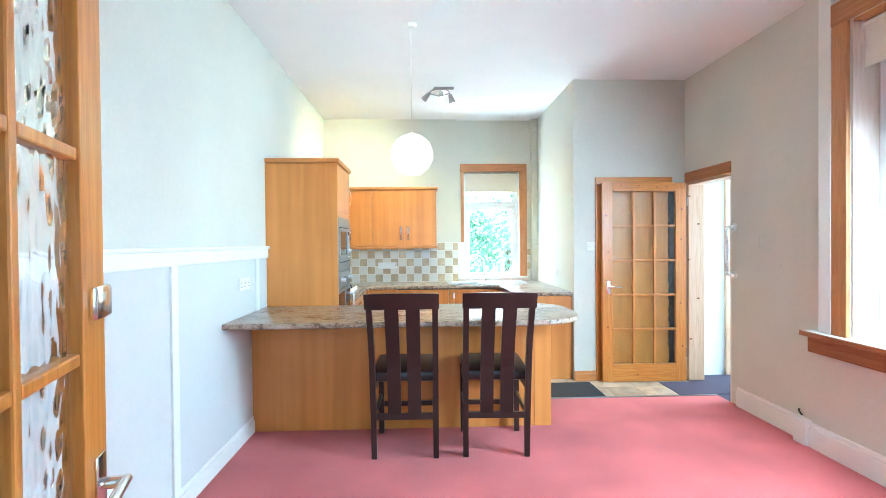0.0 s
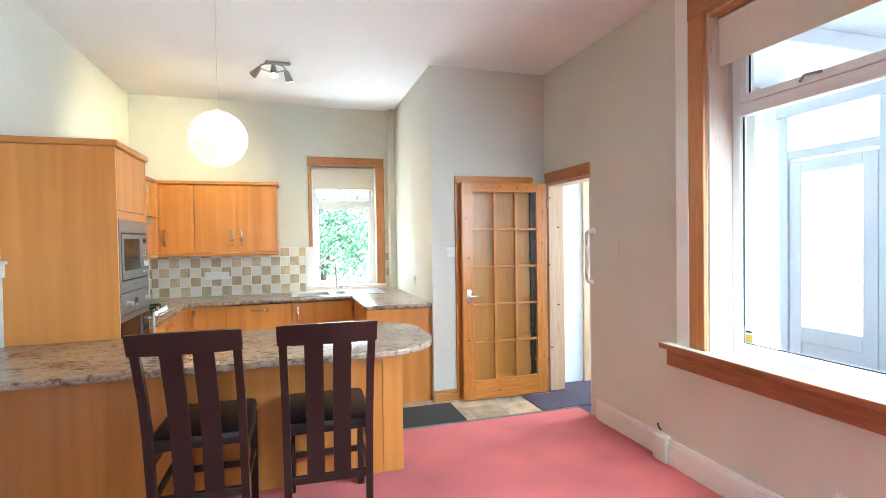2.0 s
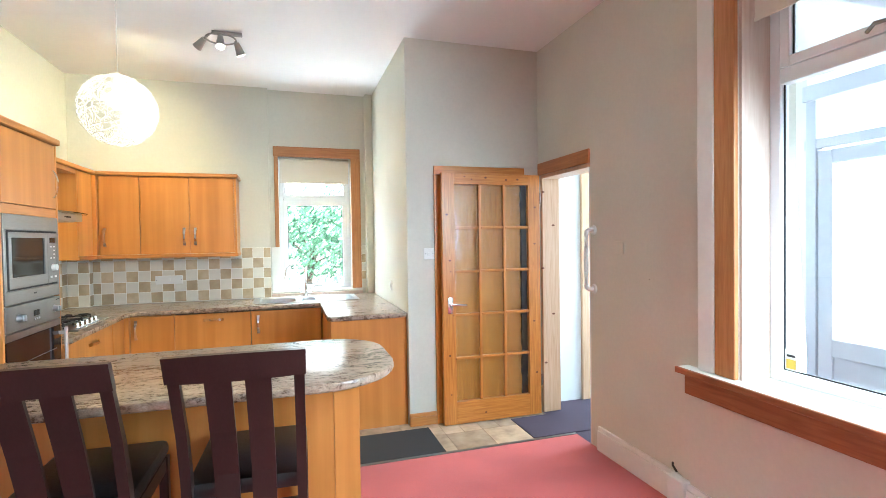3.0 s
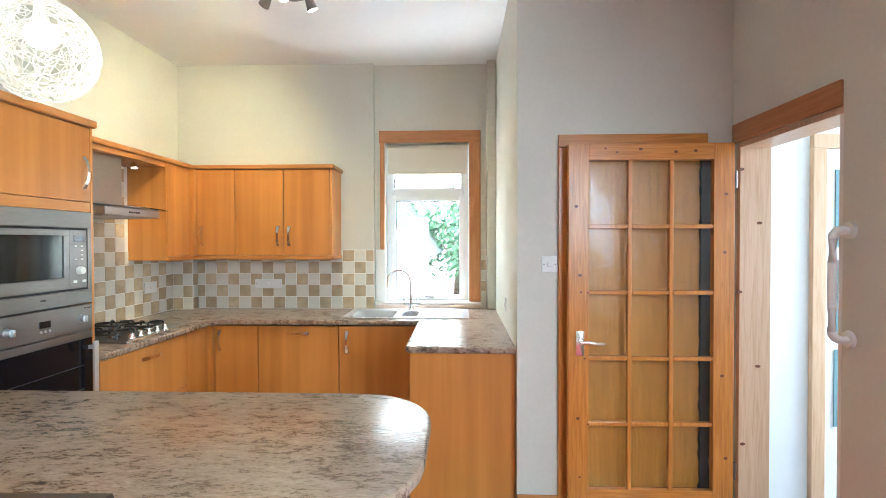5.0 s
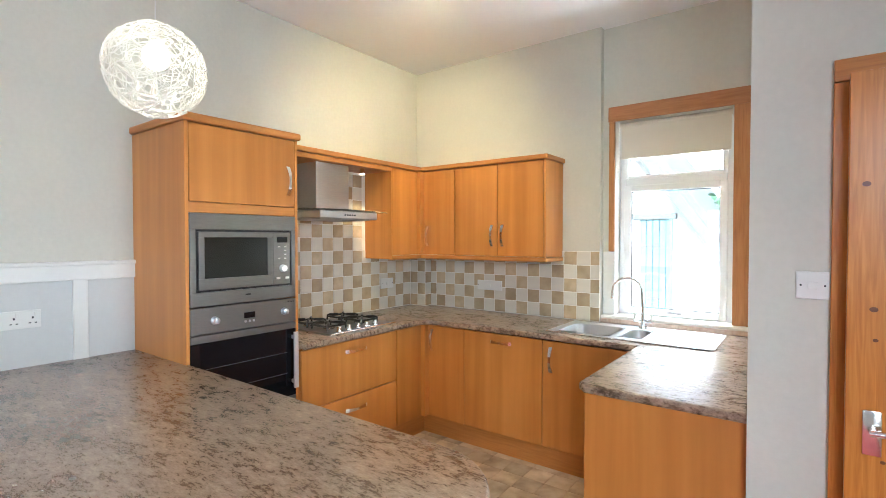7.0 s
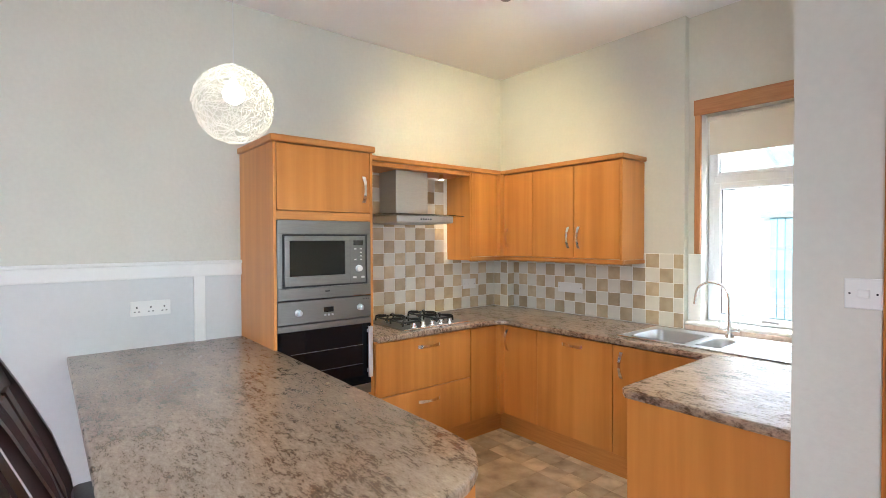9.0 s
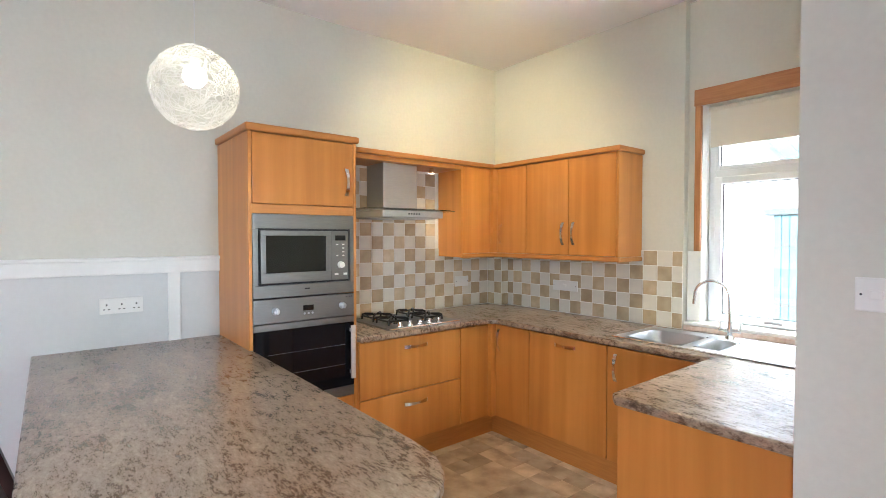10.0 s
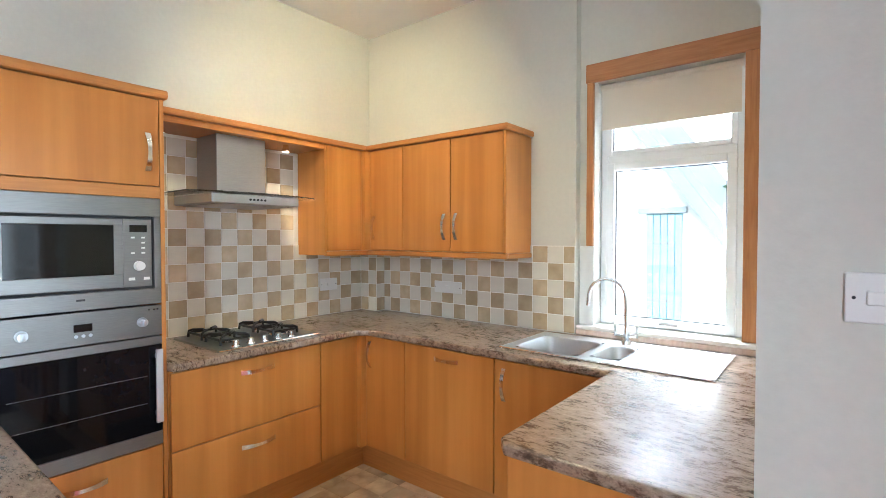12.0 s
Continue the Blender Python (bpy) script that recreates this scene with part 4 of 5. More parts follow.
br = thing("bridging_shelf", "beech shelf bridging over the cooker hood", "shelf")
part("board", B(LEFT, UX, 4.808, 5.897, 2.050, 2.084, bevel=0.003), BEECH_H, br)
for y in (4.92, 5.66):
    s = rod(bmesh.new(), (-1.22, y, 2.050), (-1.22, y, 2.008), 0.016, 0.024, 20)
    ds = tagged(part("shelf_spotlight", s, CHROME, None, "", True), "small lit chrome spotlight under the shelf", "spotlight", "shelf spotlights")
    part("lens", rod(bmesh.new(), (-1.22, y, 2.008), (-1.22, y, 2.0065), 0.019, n=20), SPOT_GLOW, ds, "glowing lens")
    lamp("shelf_spot_light", "SPOT", look((-1.22, y, 1.998), (-1.40, y + 0.02, 1.2)), 3.0, (1.0, 0.80, 0.50), 0.015, spot=90)

# cooker hood
hood = thing("cooker_hood", "stainless steel chimney hood with a glass visor", "cooker hood")
part("chimney", B(LEFT, -1.20, 5.205, 5.505, 1.702, 2.049, bevel=0.003), HOOD_STEEL, hood)
part("canopy", B(LEFT, -1.00, 5.075, 5.60, 1.648, 1.700, bevel=0.006), HOOD_STEEL, hood)
gp = [(LEFT, 4.96), (-1.02, 4.96), (-0.965, 5.08), (-0.945, 5.25), (-0.94, 5.34), (-0.945, 5.43), (-0.965, 5.60), (-1.02, 5.73), (LEFT, 5.73)]
part("visor", prism(bmesh.new(), gp, 1.7015, 1.7085), HOOD_GLASS, hood, "thin tinted glass visor")
for k in range(5):
    part("button", rod(bmesh.new(), (-1.0, 5.29 + 0.022 * k, 1.674), (-0.996, 5.29 + 0.022 * k, 1.674), 0.006), BLACK, hood)
part("filter", B(-1.40, -1.04, 5.11, 5.56, 1.643, 1.647), HOOD_STEEL, hood)

# hob
hob = thing("gas_hob", "stainless steel gas hob with black cast pan supports", "hob")
part("tray", B(-1.35, -0.845, 5.025, 5.625, WT, WT + 0.012, bevel=0.005), STEEL, hob, "brushed steel tray")
part("front_lip", B(-0.848, -0.838, 5.027, 5.623, WT + 0.003, WT + 0.014, bevel=0.003), CHROME, hob, "bright polished lip")
for x, y, r in ((-1.235, 5.17, 0.036), (-1.235, 5.47, 0.028), (-1.03, 5.17, 0.028), (-1.03, 5.47, 0.045)):
    b = rod(bmesh.new(), (x, y, WT + 0.012), (x, y, WT + 0.022), r + 0.012, r + 0.008, 24)
    bn = part("burner", b, CHROME, hob, "", True)
    part("cap", rod(bmesh.new(), (x, y, WT + 0.022), (x, y, WT + 0.030), r, r - 0.004, 24), BLACK, bn, "black burner cap", True)
    g = bmesh.new()
    for k in range(4):
        a = radians(45 + 90 * k)
        c, s = math.cos(a), math.sin(a)
        tube(g, [(x + 0.112 * c, y + 0.112 * s, WT + 0.013), (x + 0.108 * c, y + 0.108 * s, WT + 0.048), (x + 0.09 * c, y + 0.09 * s, WT + 0.054), (x + 0.03 * c, y + 0.03 * s, WT + 0.054)], 0.007, 6)
    for k in range(4):
        a, b2 = radians(45 + 90 * k), radians(135 + 90 * k)
        tube(g, [(x + 0.108 * math.cos(a), y + 0.108 * math.sin(a), WT + 0.038), (x + 0.108 * math.cos(b2), y + 0.108 * math.sin(b2), WT + 0.038)], 0.007, 6)
    part("pan_support", g, BLACK, hob, "black cast-iron pan support", True)
for k in range(5):
    x, y = -0.893, 5.14 + 0.082 * k
    kb = rod(bmesh.new(), (x, y, WT + 0.012), (x, y, WT + 0.018), 0.022, 0.021, 20)
    rod(kb, (x, y, WT + 0.018), (x, y, WT + 0.042), 0.017, 0.015, 20)
    part("knob", kb, CHROME, hob, "chrome control knob", True)

# sink
def basin(bm, x0, x1, y0, y1, top, depth, r, n=6):
    """An open bowl with rounded plan and sloping sides."""
    def ring(inset, z):
        pts = []
        for cx, cy, a0 in ((x1 - r, y1 - r, 0), (x0 + r, y1 - r, 90), (x0 + r, y0 + r, 180), (x1 - r, y0 + r, 270)):
            for k in range(n + 1):
                a = radians(a0 + 90 * k / n)
                pts.append(bm.verts.new((cx + (r - inset) * math.cos(a), cy + (r - inset) * math.sin(a), z)))
        return pts
    rings = [ring(-0.010, top + 0.002), ring(0.0, top), ring(0.006, top - 0.012), ring(0.020, top - depth * 0.8), ring(0.038, top - depth)]
    for a, b in zip(rings, rings[1:]):
        for k in range(len(a)):
            bm.faces.new((a[k], a[(k + 1) % len(a)], b[(k + 1) % len(a)], b[k]))
    bm.faces.new(rings[-1])


sink = thing("kitchen_sink", "stainless steel one and a half bowl sink with a drainer", "sink")
SX0, SX1, SY0, SY1, ST = 0.155, 1.14, 5.995, 6.505, WT + 0.007
rim = bmesh.new()
cells_x = [SX0, 0.210, 0.555, 0.600, 0.740, SX1]
for i, (a, b) in enumerate(zip(cells_x, cells_x[1:])):
    if i in (1, 3):
        y0, y1 = (6.040, 6.400) if i == 1 else (6.075, 6.375)
        slab(rim, a, b, SY0, y0, WT + 0.001, ST)
        slab(rim, a, b, y1, SY1, WT + 0.001, ST)
    else:
        slab(rim, a, b, SY0, SY1, WT + 0.001, ST)
part("rim", rim, SINK_STEEL, sink, "flat steel rim and drainer")
for nm, q in (("bowl", (0.210, 0.555, 6.040, 6.400)), ("half_bowl", (0.600, 0.740, 6.075, 6.375))):
    bm = bmesh.new()
    basin(bm, q[0] + 0.004, q[1] - 0.004, q[2] + 0.004, q[3] - 0.004, ST, 0.15, 0.06)
    bw = part(nm, bm, SINK_STEEL, sink, "pressed steel bowl", True)
    part("waste", rod(bmesh.new(), ((q[0] + q[1]) / 2, (q[2] + q[3]) / 2, ST - 0.1495), ((q[0] + q[1]) / 2, (q[2] + q[3]) / 2, ST - 0.146), 0.03, n=20), CHROME, bw, "round waste")
for k in range(8):
    part("drainer_rib", B(0.79, 1.10, 6.075 + 0.050 * k, 6.087 + 0.050 * k, ST, ST + 0.003, bevel=0.001), SINK_STEEL, sink)
part("rim_edge", tube(bmesh.new(), [(SX0, SY0, ST - 0.002), (SX1, SY0, ST - 0.002), (SX1, SY1, ST - 0.002), (SX0, SY1, ST - 0.002), (SX0, SY0, ST - 0.002)], 0.004, 8), CHROME, sink)
tap = thing("mixer_tap", "chrome swan-neck mixer tap with two lever handles", "tap")
tx, ty = 0.650, 6.450
part("base", rod(rod(bmesh.new(), (tx, ty, ST), (tx, ty, ST + 0.02), 0.026, 0.022, 24), (tx, ty, ST + 0.02), (tx, ty, ST + 0.10), 0.016, 0.013, 24), CHROME, tap, "", True)
sp = [(tx, ty, ST + 0.09), (tx - 0.005, ty, ST + 0.235)] + [(tx - 0.1 + 0.095 * math.cos(radians(a)), ty - 0.012 + 0.012 * math.cos(radians(a)), ST + 0.243 + 0.095 * math.sin(radians(a))) for a in range(0, 181, 15)] + [(tx - 0.20, ty - 0.025, ST + 0.19)]
part("spout", tube(bmesh.new(), sp, 0.0095, 12), CHROME, tap, "", True)
for s in (-1, 1):
    g = rod(bmesh.new(), (tx, ty, ST + 0.045), (tx + s * 0.055, ty - 0.005, ST + 0.052), 0.010)
    rod(g, (tx + s * 0.055, ty - 0.005, ST + 0.04), (tx + s * 0.055, ty - 0.005, ST + 0.10), 0.008, 0.006)
    lv = part("lever", g, CHROME, tap, "chrome tap lever", True)
    part("grip", rod(bmesh.new(), (tx + s * 0.055, ty - 0.005, ST + 0.062), (tx + s * 0.055, ty - 0.005, ST + 0.105), 0.0085, 0.010, 12), PLASTIC, lv, "white ceramic grip", True)


# ---- dining chairs ----
def chair():
    """A high-backed counter chair; its origin is on the floor below the middle of the back."""
    c = thing("dining_chair", "dark espresso wooden high chair with a black leather seat", "chair", "chairs at the breakfast bar")
    w = 0.220
    for s in (-1, 1):
        bm = bmesh.new()
        x0, x1 = sorted((s * w, s * (w - 0.036)))
        rows = []
        for z, y, t in ((0, 0.095, 0.034), (0.30, 0.065, 0.040), (0.62, 0.012, 0.044), (0.80, -0.035, 0.036), (1.0, -0.118, 0.030), (1.10, -0.165, 0.026)):
            rows.append([bm.verts.new((x0, y, z)), bm.verts.new((x1, y, z)), bm.verts.new((x1, y + t, z)), bm.verts.new((x0, y + t, z))])
        for a, b in zip(rows, rows[1:]):
            for k in range(4):
                bm.faces.new((a[k], a[(k + 1) % 4], b[(k + 1) % 4], b[k]))
        bm.faces.new(rows[0])
        bm.faces.new(rows[-1])
        part("back_post", bm, ESPRESSO, c)
        part("leg", B(s * (w - 0.02) - 0.019, s * (w - 0.02) + 0.019, 0.53, 0.568, 0, 0.515, bevel=0.003), ESPRESSO, c)
        part("side_rail", B(s * (w - 0.02) - 0.012, s * (w - 0.02) + 0.012, 0.055, 0.53, 0.450, 0.515, bevel=0.003), ESPRESSO, c)
        part("stretcher", B(s * (w - 0.02) - 0.010, s * (w - 0.02) + 0.010, 0.105, 0.53, 0.27, 0.305, bevel=0.003), ESPRESSO, c)
    top = bmesh.new()
    rows = []
    for k in range(9):
        u = -1 + k / 4
        y = -0.150 - 0.022 * (1 - u * u)
        rows.append([top.verts.new((u * (w + 0.006), y - 0.022, 1.106 + 0.006 * (1 - u * u))), top.verts.new((u * (w + 0.006), y + 0.008, 1.106 + 0.006 * (1 - u * u))), top.verts.new((u * (w + 0.006), y + 0.048, 1.010)), top.verts.new((u * (w + 0.006), y + 0.018, 1.010))])
    for a, b in zip(rows, rows[1:]):
        for k in range(4):
            top.faces.new((a[k], a[(k + 1) % 4], b[(k + 1) % 4], b[k]))
    top.faces.new(rows[0])
    top.faces.new(rows[-1])
    part("top_rail", top, ESPRESSO, c)
    part("lower_rail", B(-w + 0.036, w - 0.036, 0.070, 0.094, 0.265, 0.305, bevel=0.003), ESPRESSO, c)
    for x0, x1 in ((-0.108, -0.022), (0.022, 0.108)):
        bm = bmesh.new()
        rows = []
        for z, y in ((0.30, 0.070), (0.62, 0.022), (0.80, -0.040), (1.020, -0.130)):
            rows.append([bm.verts.new((x0, y, z)), bm.verts.new((x1, y, z)), bm.verts.new((x1, y + 0.016, z)), bm.verts.new((x0, y + 0.016, z))])
        for a, b in zip(rows, rows[1:]):
            for k in range(4):
                bm.faces.new((a[k], a[(k + 1) % 4], b[(k + 1) % 4], b[k]))
        bm.faces.new(rows[0])
        bm.faces.new(rows[-1])
        part("back_slat", bm, ESPRESSO, c)
    part("front_rail", B(-w + 0.04, w - 0.04, 0.538, 0.560, 0.450, 0.515, bevel=0.003), ESPRESSO, c)
    part("front_stretcher", B(-w + 0.04, w - 0.04, 0.540, 0.560, 0.20, 0.235, bevel=0.003), ESPRESSO, c)
    seat = B(-w + 0.002, w - 0.002, 0.055, 0.575, 0.515, 0.585, bevel=0.024)
    part("seat", seat, LEATHER, c, "padded black leather seat", True)
    return c


c1 = chair()
c1.matrix_world = pose(-0.272, 3.155, 0, 0, 0, -1)
c2 = copy_thing(c1, pose(0.325, 3.150, 0, 0, 0, -2))

# ---- lights that the room has ----
pd = thing("pendant_lamp", "lit pendant lamp with a round woven white wire shade", "pendant lamp")
LC, LR = Vector((-0.22, 3.757, 2.075)), 0.157
shade = part("shade", tube(bmesh.new(), [LC + Vector((0.03 * math.cos(radians(a)), 0.03 * math.sin(radians(a)), LR - 0.004)) for a in range(0, 361, 20)], 0.0022, 6), WIRE, pd, "open sphere of looped white wire", True)
rnd = random.Random(4)
for k in range(84):
    ax = Vector((rnd.gauss(0, 1), rnd.gauss(0, 1), rnd.gauss(0, 1))).normalized()
    tilt = rnd.uniform(0.25, 0.8)
    u = ax.orthogonal().normalized()
    v = ax.cross(u)
    ph, rr, span = rnd.uniform(0, 6.28), LR * rnd.uniform(0.96, 1.0), rnd.uniform(1.6, 3.4)
    pts = []
    for s in range(27):
        a = ph + span * s / 26
        wob = tilt + 0.17 * math.sin(8 * a + k) + 0.05 * math.sin(17 * a + 2 * k)
        d = (ax * wob + (u * math.cos(a) + v * math.sin(a)) * math.sqrt(max(0.02, 1 - wob * wob))).normalized()
        pts.append(LC + d * rr)
    part("wire", tube(bmesh.new(), pts, 0.0015, 4), WIRE, shade, "", True)
bulb = bmesh.new()
bmesh.ops.create_uvsphere(bulb, u_segments=20, v_segments=12, radius=0.042, matrix=Matrix.Translation(LC + Vector((0, 0, 0.045))))
part("bulb", bulb, BULB, pd, "glowing bulb", True).visible_shadow = False
part("holder", rod(bmesh.new(), LC + Vector((0, 0, 0.085)), LC + Vector((0, 0, 0.165)), 0.018, 0.014), PLASTIC, pd, "white lamp holder", True)
part("cord", rod(bmesh.new(), LC + Vector((0, 0, 0.16)), (LC.x, LC.y, CEIL - 0.02), 0.002, n=8), PAINT_GREY, pd, "white flex")
part("rose", rod(bmesh.new(), (LC.x, LC.y, CEIL - 0.024), (LC.x, LC.y, CEIL), 0.03, 0.045, 24), PLASTIC, pd, "white ceiling rose", True)

sl = thing("ceiling_spotlight", "ring ceiling light with three satin nickel spots, lit", "ceiling light")
SC = Vector((0.04, 5.24, CEIL))
ring = [(SC.x + 0.105 * math.cos(radians(a)), SC.y + 0.105 * math.sin(radians(a)), CEIL - 0.052) for a in range(0, 361, 15)]
part("ring", tube(bmesh.new(), ring, 0.0065, 8), NICKEL, sl, "bent satin nickel ring", True)
part("base", B(SC.x - 0.06, SC.x + 0.15, SC.y - 0.030, SC.y + 0.012, CEIL - 0.022, CEIL, bevel=0.004), NICKEL, sl, "flat satin nickel ceiling base")
for k in (-1, 1):
    part("stem", rod(bmesh.new(), (SC.x + 0.10 * k + 0.002, SC.y - 0.01, CEIL - 0.050), (SC.x + 0.055 * k, SC.y - 0.01, CEIL - 0.012), 0.005, n=10), NICKEL, sl, "", True)
for a, tx_, ty_ in ((200, -1.30, 6.20), (275, 0.1, 4.3), (350, 0.9, 5.9)):
    p = Vector((SC.x + 0.105 * math.cos(radians(a)), SC.y + 0.105 * math.sin(radians(a)), CEIL - 0.062))
    d = (Vector((tx_, ty_, 1.9 if a == 200 else 0.9)) - p).normalized()
    h = part("spot_head", rod(rod(bmesh.new(), p, p + d * 0.02, 0.010), p + d * 0.015, p + d * 0.105, 0.019, 0.034, 20), NICKEL, sl, "satin nickel spot head", True)
    part("lens", rod(bmesh.new(), p + d * 0.1055, p + d * 0.107, 0.028, n=20), SPOT_GLOW, h, "glowing spot lens")
    lamp("ceiling_spot_light", "SPOT", look(p + d * 0.115, p + d * 1.0), 27.0 if a == 200 else 14.0, (1.0, 0.80, 0.42), 0.02, spot=118)


# ---- switches, sockets, small things ----
def wall_plate(name, label, category, at, w, h, axis, holes=0, rocker=False):
    """A white moulded plate; axis names the way it faces."""
    d = thing(name, label, category)
    rot = {"+x": pose(0, 0, 0, 0, 0, 90), "-x": pose(0, 0, 0, 0, 0, -90), "-y": Matrix.Identity(4)}[axis]
    d.matrix_world = Matrix.Translation(at) @ rot
    part("plate", B(-w / 2, w / 2, -0.010, 0, -h / 2, h / 2, bevel=0.003), PLASTIC, d)
    for k in range(holes):
        cx = (k - (holes - 1) / 2) * 0.07
        part("switch", B(cx + 0.006, cx + 0.020, -0.0135, -0.009, 0.012, 0.034, bevel=0.001), PLASTIC, d)
        part("pin_hole", B(cx - 0.0035, cx + 0.0035, -0.0108, -0.0095, 0.002, 0.012), SEAL, d)
        for s in (-1, 1):
            part("pin_hole", B(cx + s * 0.011 - 0.0045, cx + s * 0.011 + 0.0045, -0.0108, -0.0095, -0.020, -0.015), SEAL, d)
    if rocker:
        part("rocker", B(-0.014, 0.014, -0.016, -0.009, -0.012, 0.012, bevel=0.002), PLASTIC, d)
        for s in (-1, 1):
            part("screw", rod(bmesh.new(), (s * (w / 2 - 0.013), -0.0115, 0), (s * (w / 2 - 0.013), -0.0095, 0), 0.003, n=10), SEAL, d)
    return d


wall_plate("wall_socket", "white triple socket on the dado panel", "socket", (LEFT + 0.006, 3.63, 1.128), 0.205, 0.086, "+x", 3)
wall_plate("wall_socket", "white triple socket low on the window wall", "socket", (RIGHT - 0.035, 2.165, 0.27), 0.205, 0.086, "-x", 3)
wall_plate("fused_switch", "wide white switched fuse plate on the tiled wall", "socket", (-0.625, BACK - 0.007, 1.118), 0.24, 0.082, "-y", 0, True)
wall_plate("fused_switch", "white switched fuse plate on the tiles by the hob", "socket", (LEFT + 0.007, 6.152, 1.122), 0.155, 0.088, "+x", 0, True)
wall_plate("light_switch", "white switch plate beside the pine door", "switch", (1.555, PIER_Y, 1.362), 0.088, 0.088, "-y", 0, True)
wall_plate("blanking_plate", "painted-over blank plate on the wall", "switch", (RIGHT, 3.89, 1.405), 0.085, 0.085, "-x").children[0].data.materials[0] = PAINT
wall_plate("light_switch", "white switch plate on the kitchen side of the pier", "switch", (PIER_X, 5.62, 1.06), 0.07, 0.086, "-x", 0, True)
gr = thing("grab_rail", "white plastic grab rail beside the hall opening", "grab rail")
gz0, gz1, gy = 1.115, 1.525, 4.172
bend = [(0.030 * math.sin(radians(q)), 0.030 * (1 - math.cos(radians(q)))) for q in range(0, 91, 15)]
grip = [(RIGHT, gy, gz0)] + [(RIGHT - 0.035 - u, gy, gz0 + v) for u, v in bend]
grip += [(RIGHT - 0.065, gy, gz0 + 0.12), (RIGHT - 0.065, gy, gz1 - 0.12)]
grip += [(RIGHT - 0.035 - u, gy, gz1 - v) for u, v in reversed(bend)] + [(RIGHT, gy, gz1)]
part("bar", tube(bmesh.new(), grip, 0.016, 14), PLASTIC, gr, "", True)
for z in (gz0, gz1):
    part("flange", rod(bmesh.new(), (RIGHT, gy, z), (RIGHT - 0.012, gy, z), 0.034, 0.030, 20), PLASTIC, gr, "", True)
tagged(part("plaster_chip", B(RIGHT - 0.0375, RIGHT - 0.033, 3.2015, 3.213, 1.27, 1.41, bevel=0.001), PINK_PATCH), "chipped bare patch on the wall edge", "plaster patch")
tagged(part("cable_end", tube(bmesh.new(), [(RIGHT - 0.001, 3.44, 0.205), (RIGHT - 0.02, 3.42, 0.20), (RIGHT - 0.03, 3.38, 0.185)], 0.006), SEAL), "short dark cable end sticking out of the wall", "cable")
for y, z in ((3.62, 1.22),):
    tagged(part("wall_screw", rod(bmesh.new(), (RIGHT - 0.003, y, z), (RIGHT + 0.002, y, z), 0.0024, n=10), BLACK), "small dark screw stuck in the painted wall", "screw")
tagged(part("door_mat", B(0.91, 1.51, 4.435, 4.90, -0.006, 0.004, bevel=0.003), MAT_DARK), "charcoal ribbed door mat on the vinyl", "mat")
tagged(part("door_mat", B(2.19, 2.88, 4.44, 4.84, -0.006, 0.006, bevel=0.003), MAT_PURPLE), "dark plum mat in the hall opening", "mat")

# ---- outdoors ----
structure("ground", B(-60, 60, 6.92, 120, -0.5, -0.30), PAVING, "pale concrete yard outside", "ground")
structure("ground_side", B(4.7, 60, -60, 6.92, -0.5, -0.30), PAVING, "pale concrete yard beside the house", "ground")
# self-lit boards added to whiten the view beyond both windows
BACKDROP_GLOW = glow_material("backdrop_glow", (0.93, 0.97, 1.0), 0.8)
structure("backdrop", B(14.0, 14.1, -30, 30, -0.4, 14), BACKDROP_GLOW, "plain glowing board standing in for bright overcast distance", "backdrop")
structure("backdrop_garden", B(-30, 30, 55.0, 55.1, -0.4, 22), BACKDROP_GLOW, "plain glowing board standing in for bright overcast distance", "backdrop")
shed = thing("garden_shed", "white rendered shed with a pale blue plank door", "shed")
sh = bmesh.new()
pts = [(-4.6, -0.3), (0.25, -0.3), (0.25, 1.5), (-2.2, 5.0), (-4.6, 1.5)]
f = sh.faces.new([sh.verts.new((x, 12.5, z)) for x, z in pts])
up = bmesh.ops.extrude_face_region(sh, geom=[f])
bmesh.ops.translate(sh, vec=(0, 4.0, 0), verts=[v for v in up["geom"] if isinstance(v, bmesh.types.BMVert)])
part("wall", sh, WHITEWASH, shed)
ang = math.atan2(3.5, 2.45)
part("roof", B(-0.25, 4.5, -0.25, 4.2, 0.0, 0.14, m=Matrix.Translation((0.36, 12.5, 1.38)) @ Matrix.Rotation(ang - math.pi, 4, "Y") @ Matrix.Diagonal((1, 1, -1, 1))), SLATE, shed, "grey slate roof slope")
part("verge_board", B(-0.2, 4.4, -0.30, -0.25, -0.16, 0.02, m=Matrix.Translation((0.36, 12.5, 1.38)) @ Matrix.Rotation(ang - math.pi, 4, "Y") @ Matrix.Diagonal((1, 1, -1, 1))), BLUE_BOARD, shed, "pale blue verge board")
for k in range(5):
    part("plank", B(-0.98 + 0.112 * k, -0.874 + 0.112 * k, 12.45, 12.49, 0.0, 1.86, bevel=0.006), BLUE_BOARD, shed, "pale blue door plank")
part("door_head", B(-1.12, -0.36, 12.42, 12.50, 1.87, 1.97), SLATE, shed, "grey door head")
for z in (0.4, 1.35):
    part("hinge", B(-0.98, -0.55, 12.44, 12.45, z, z + 0.05), SLATE, shed, "dark strap hinge")


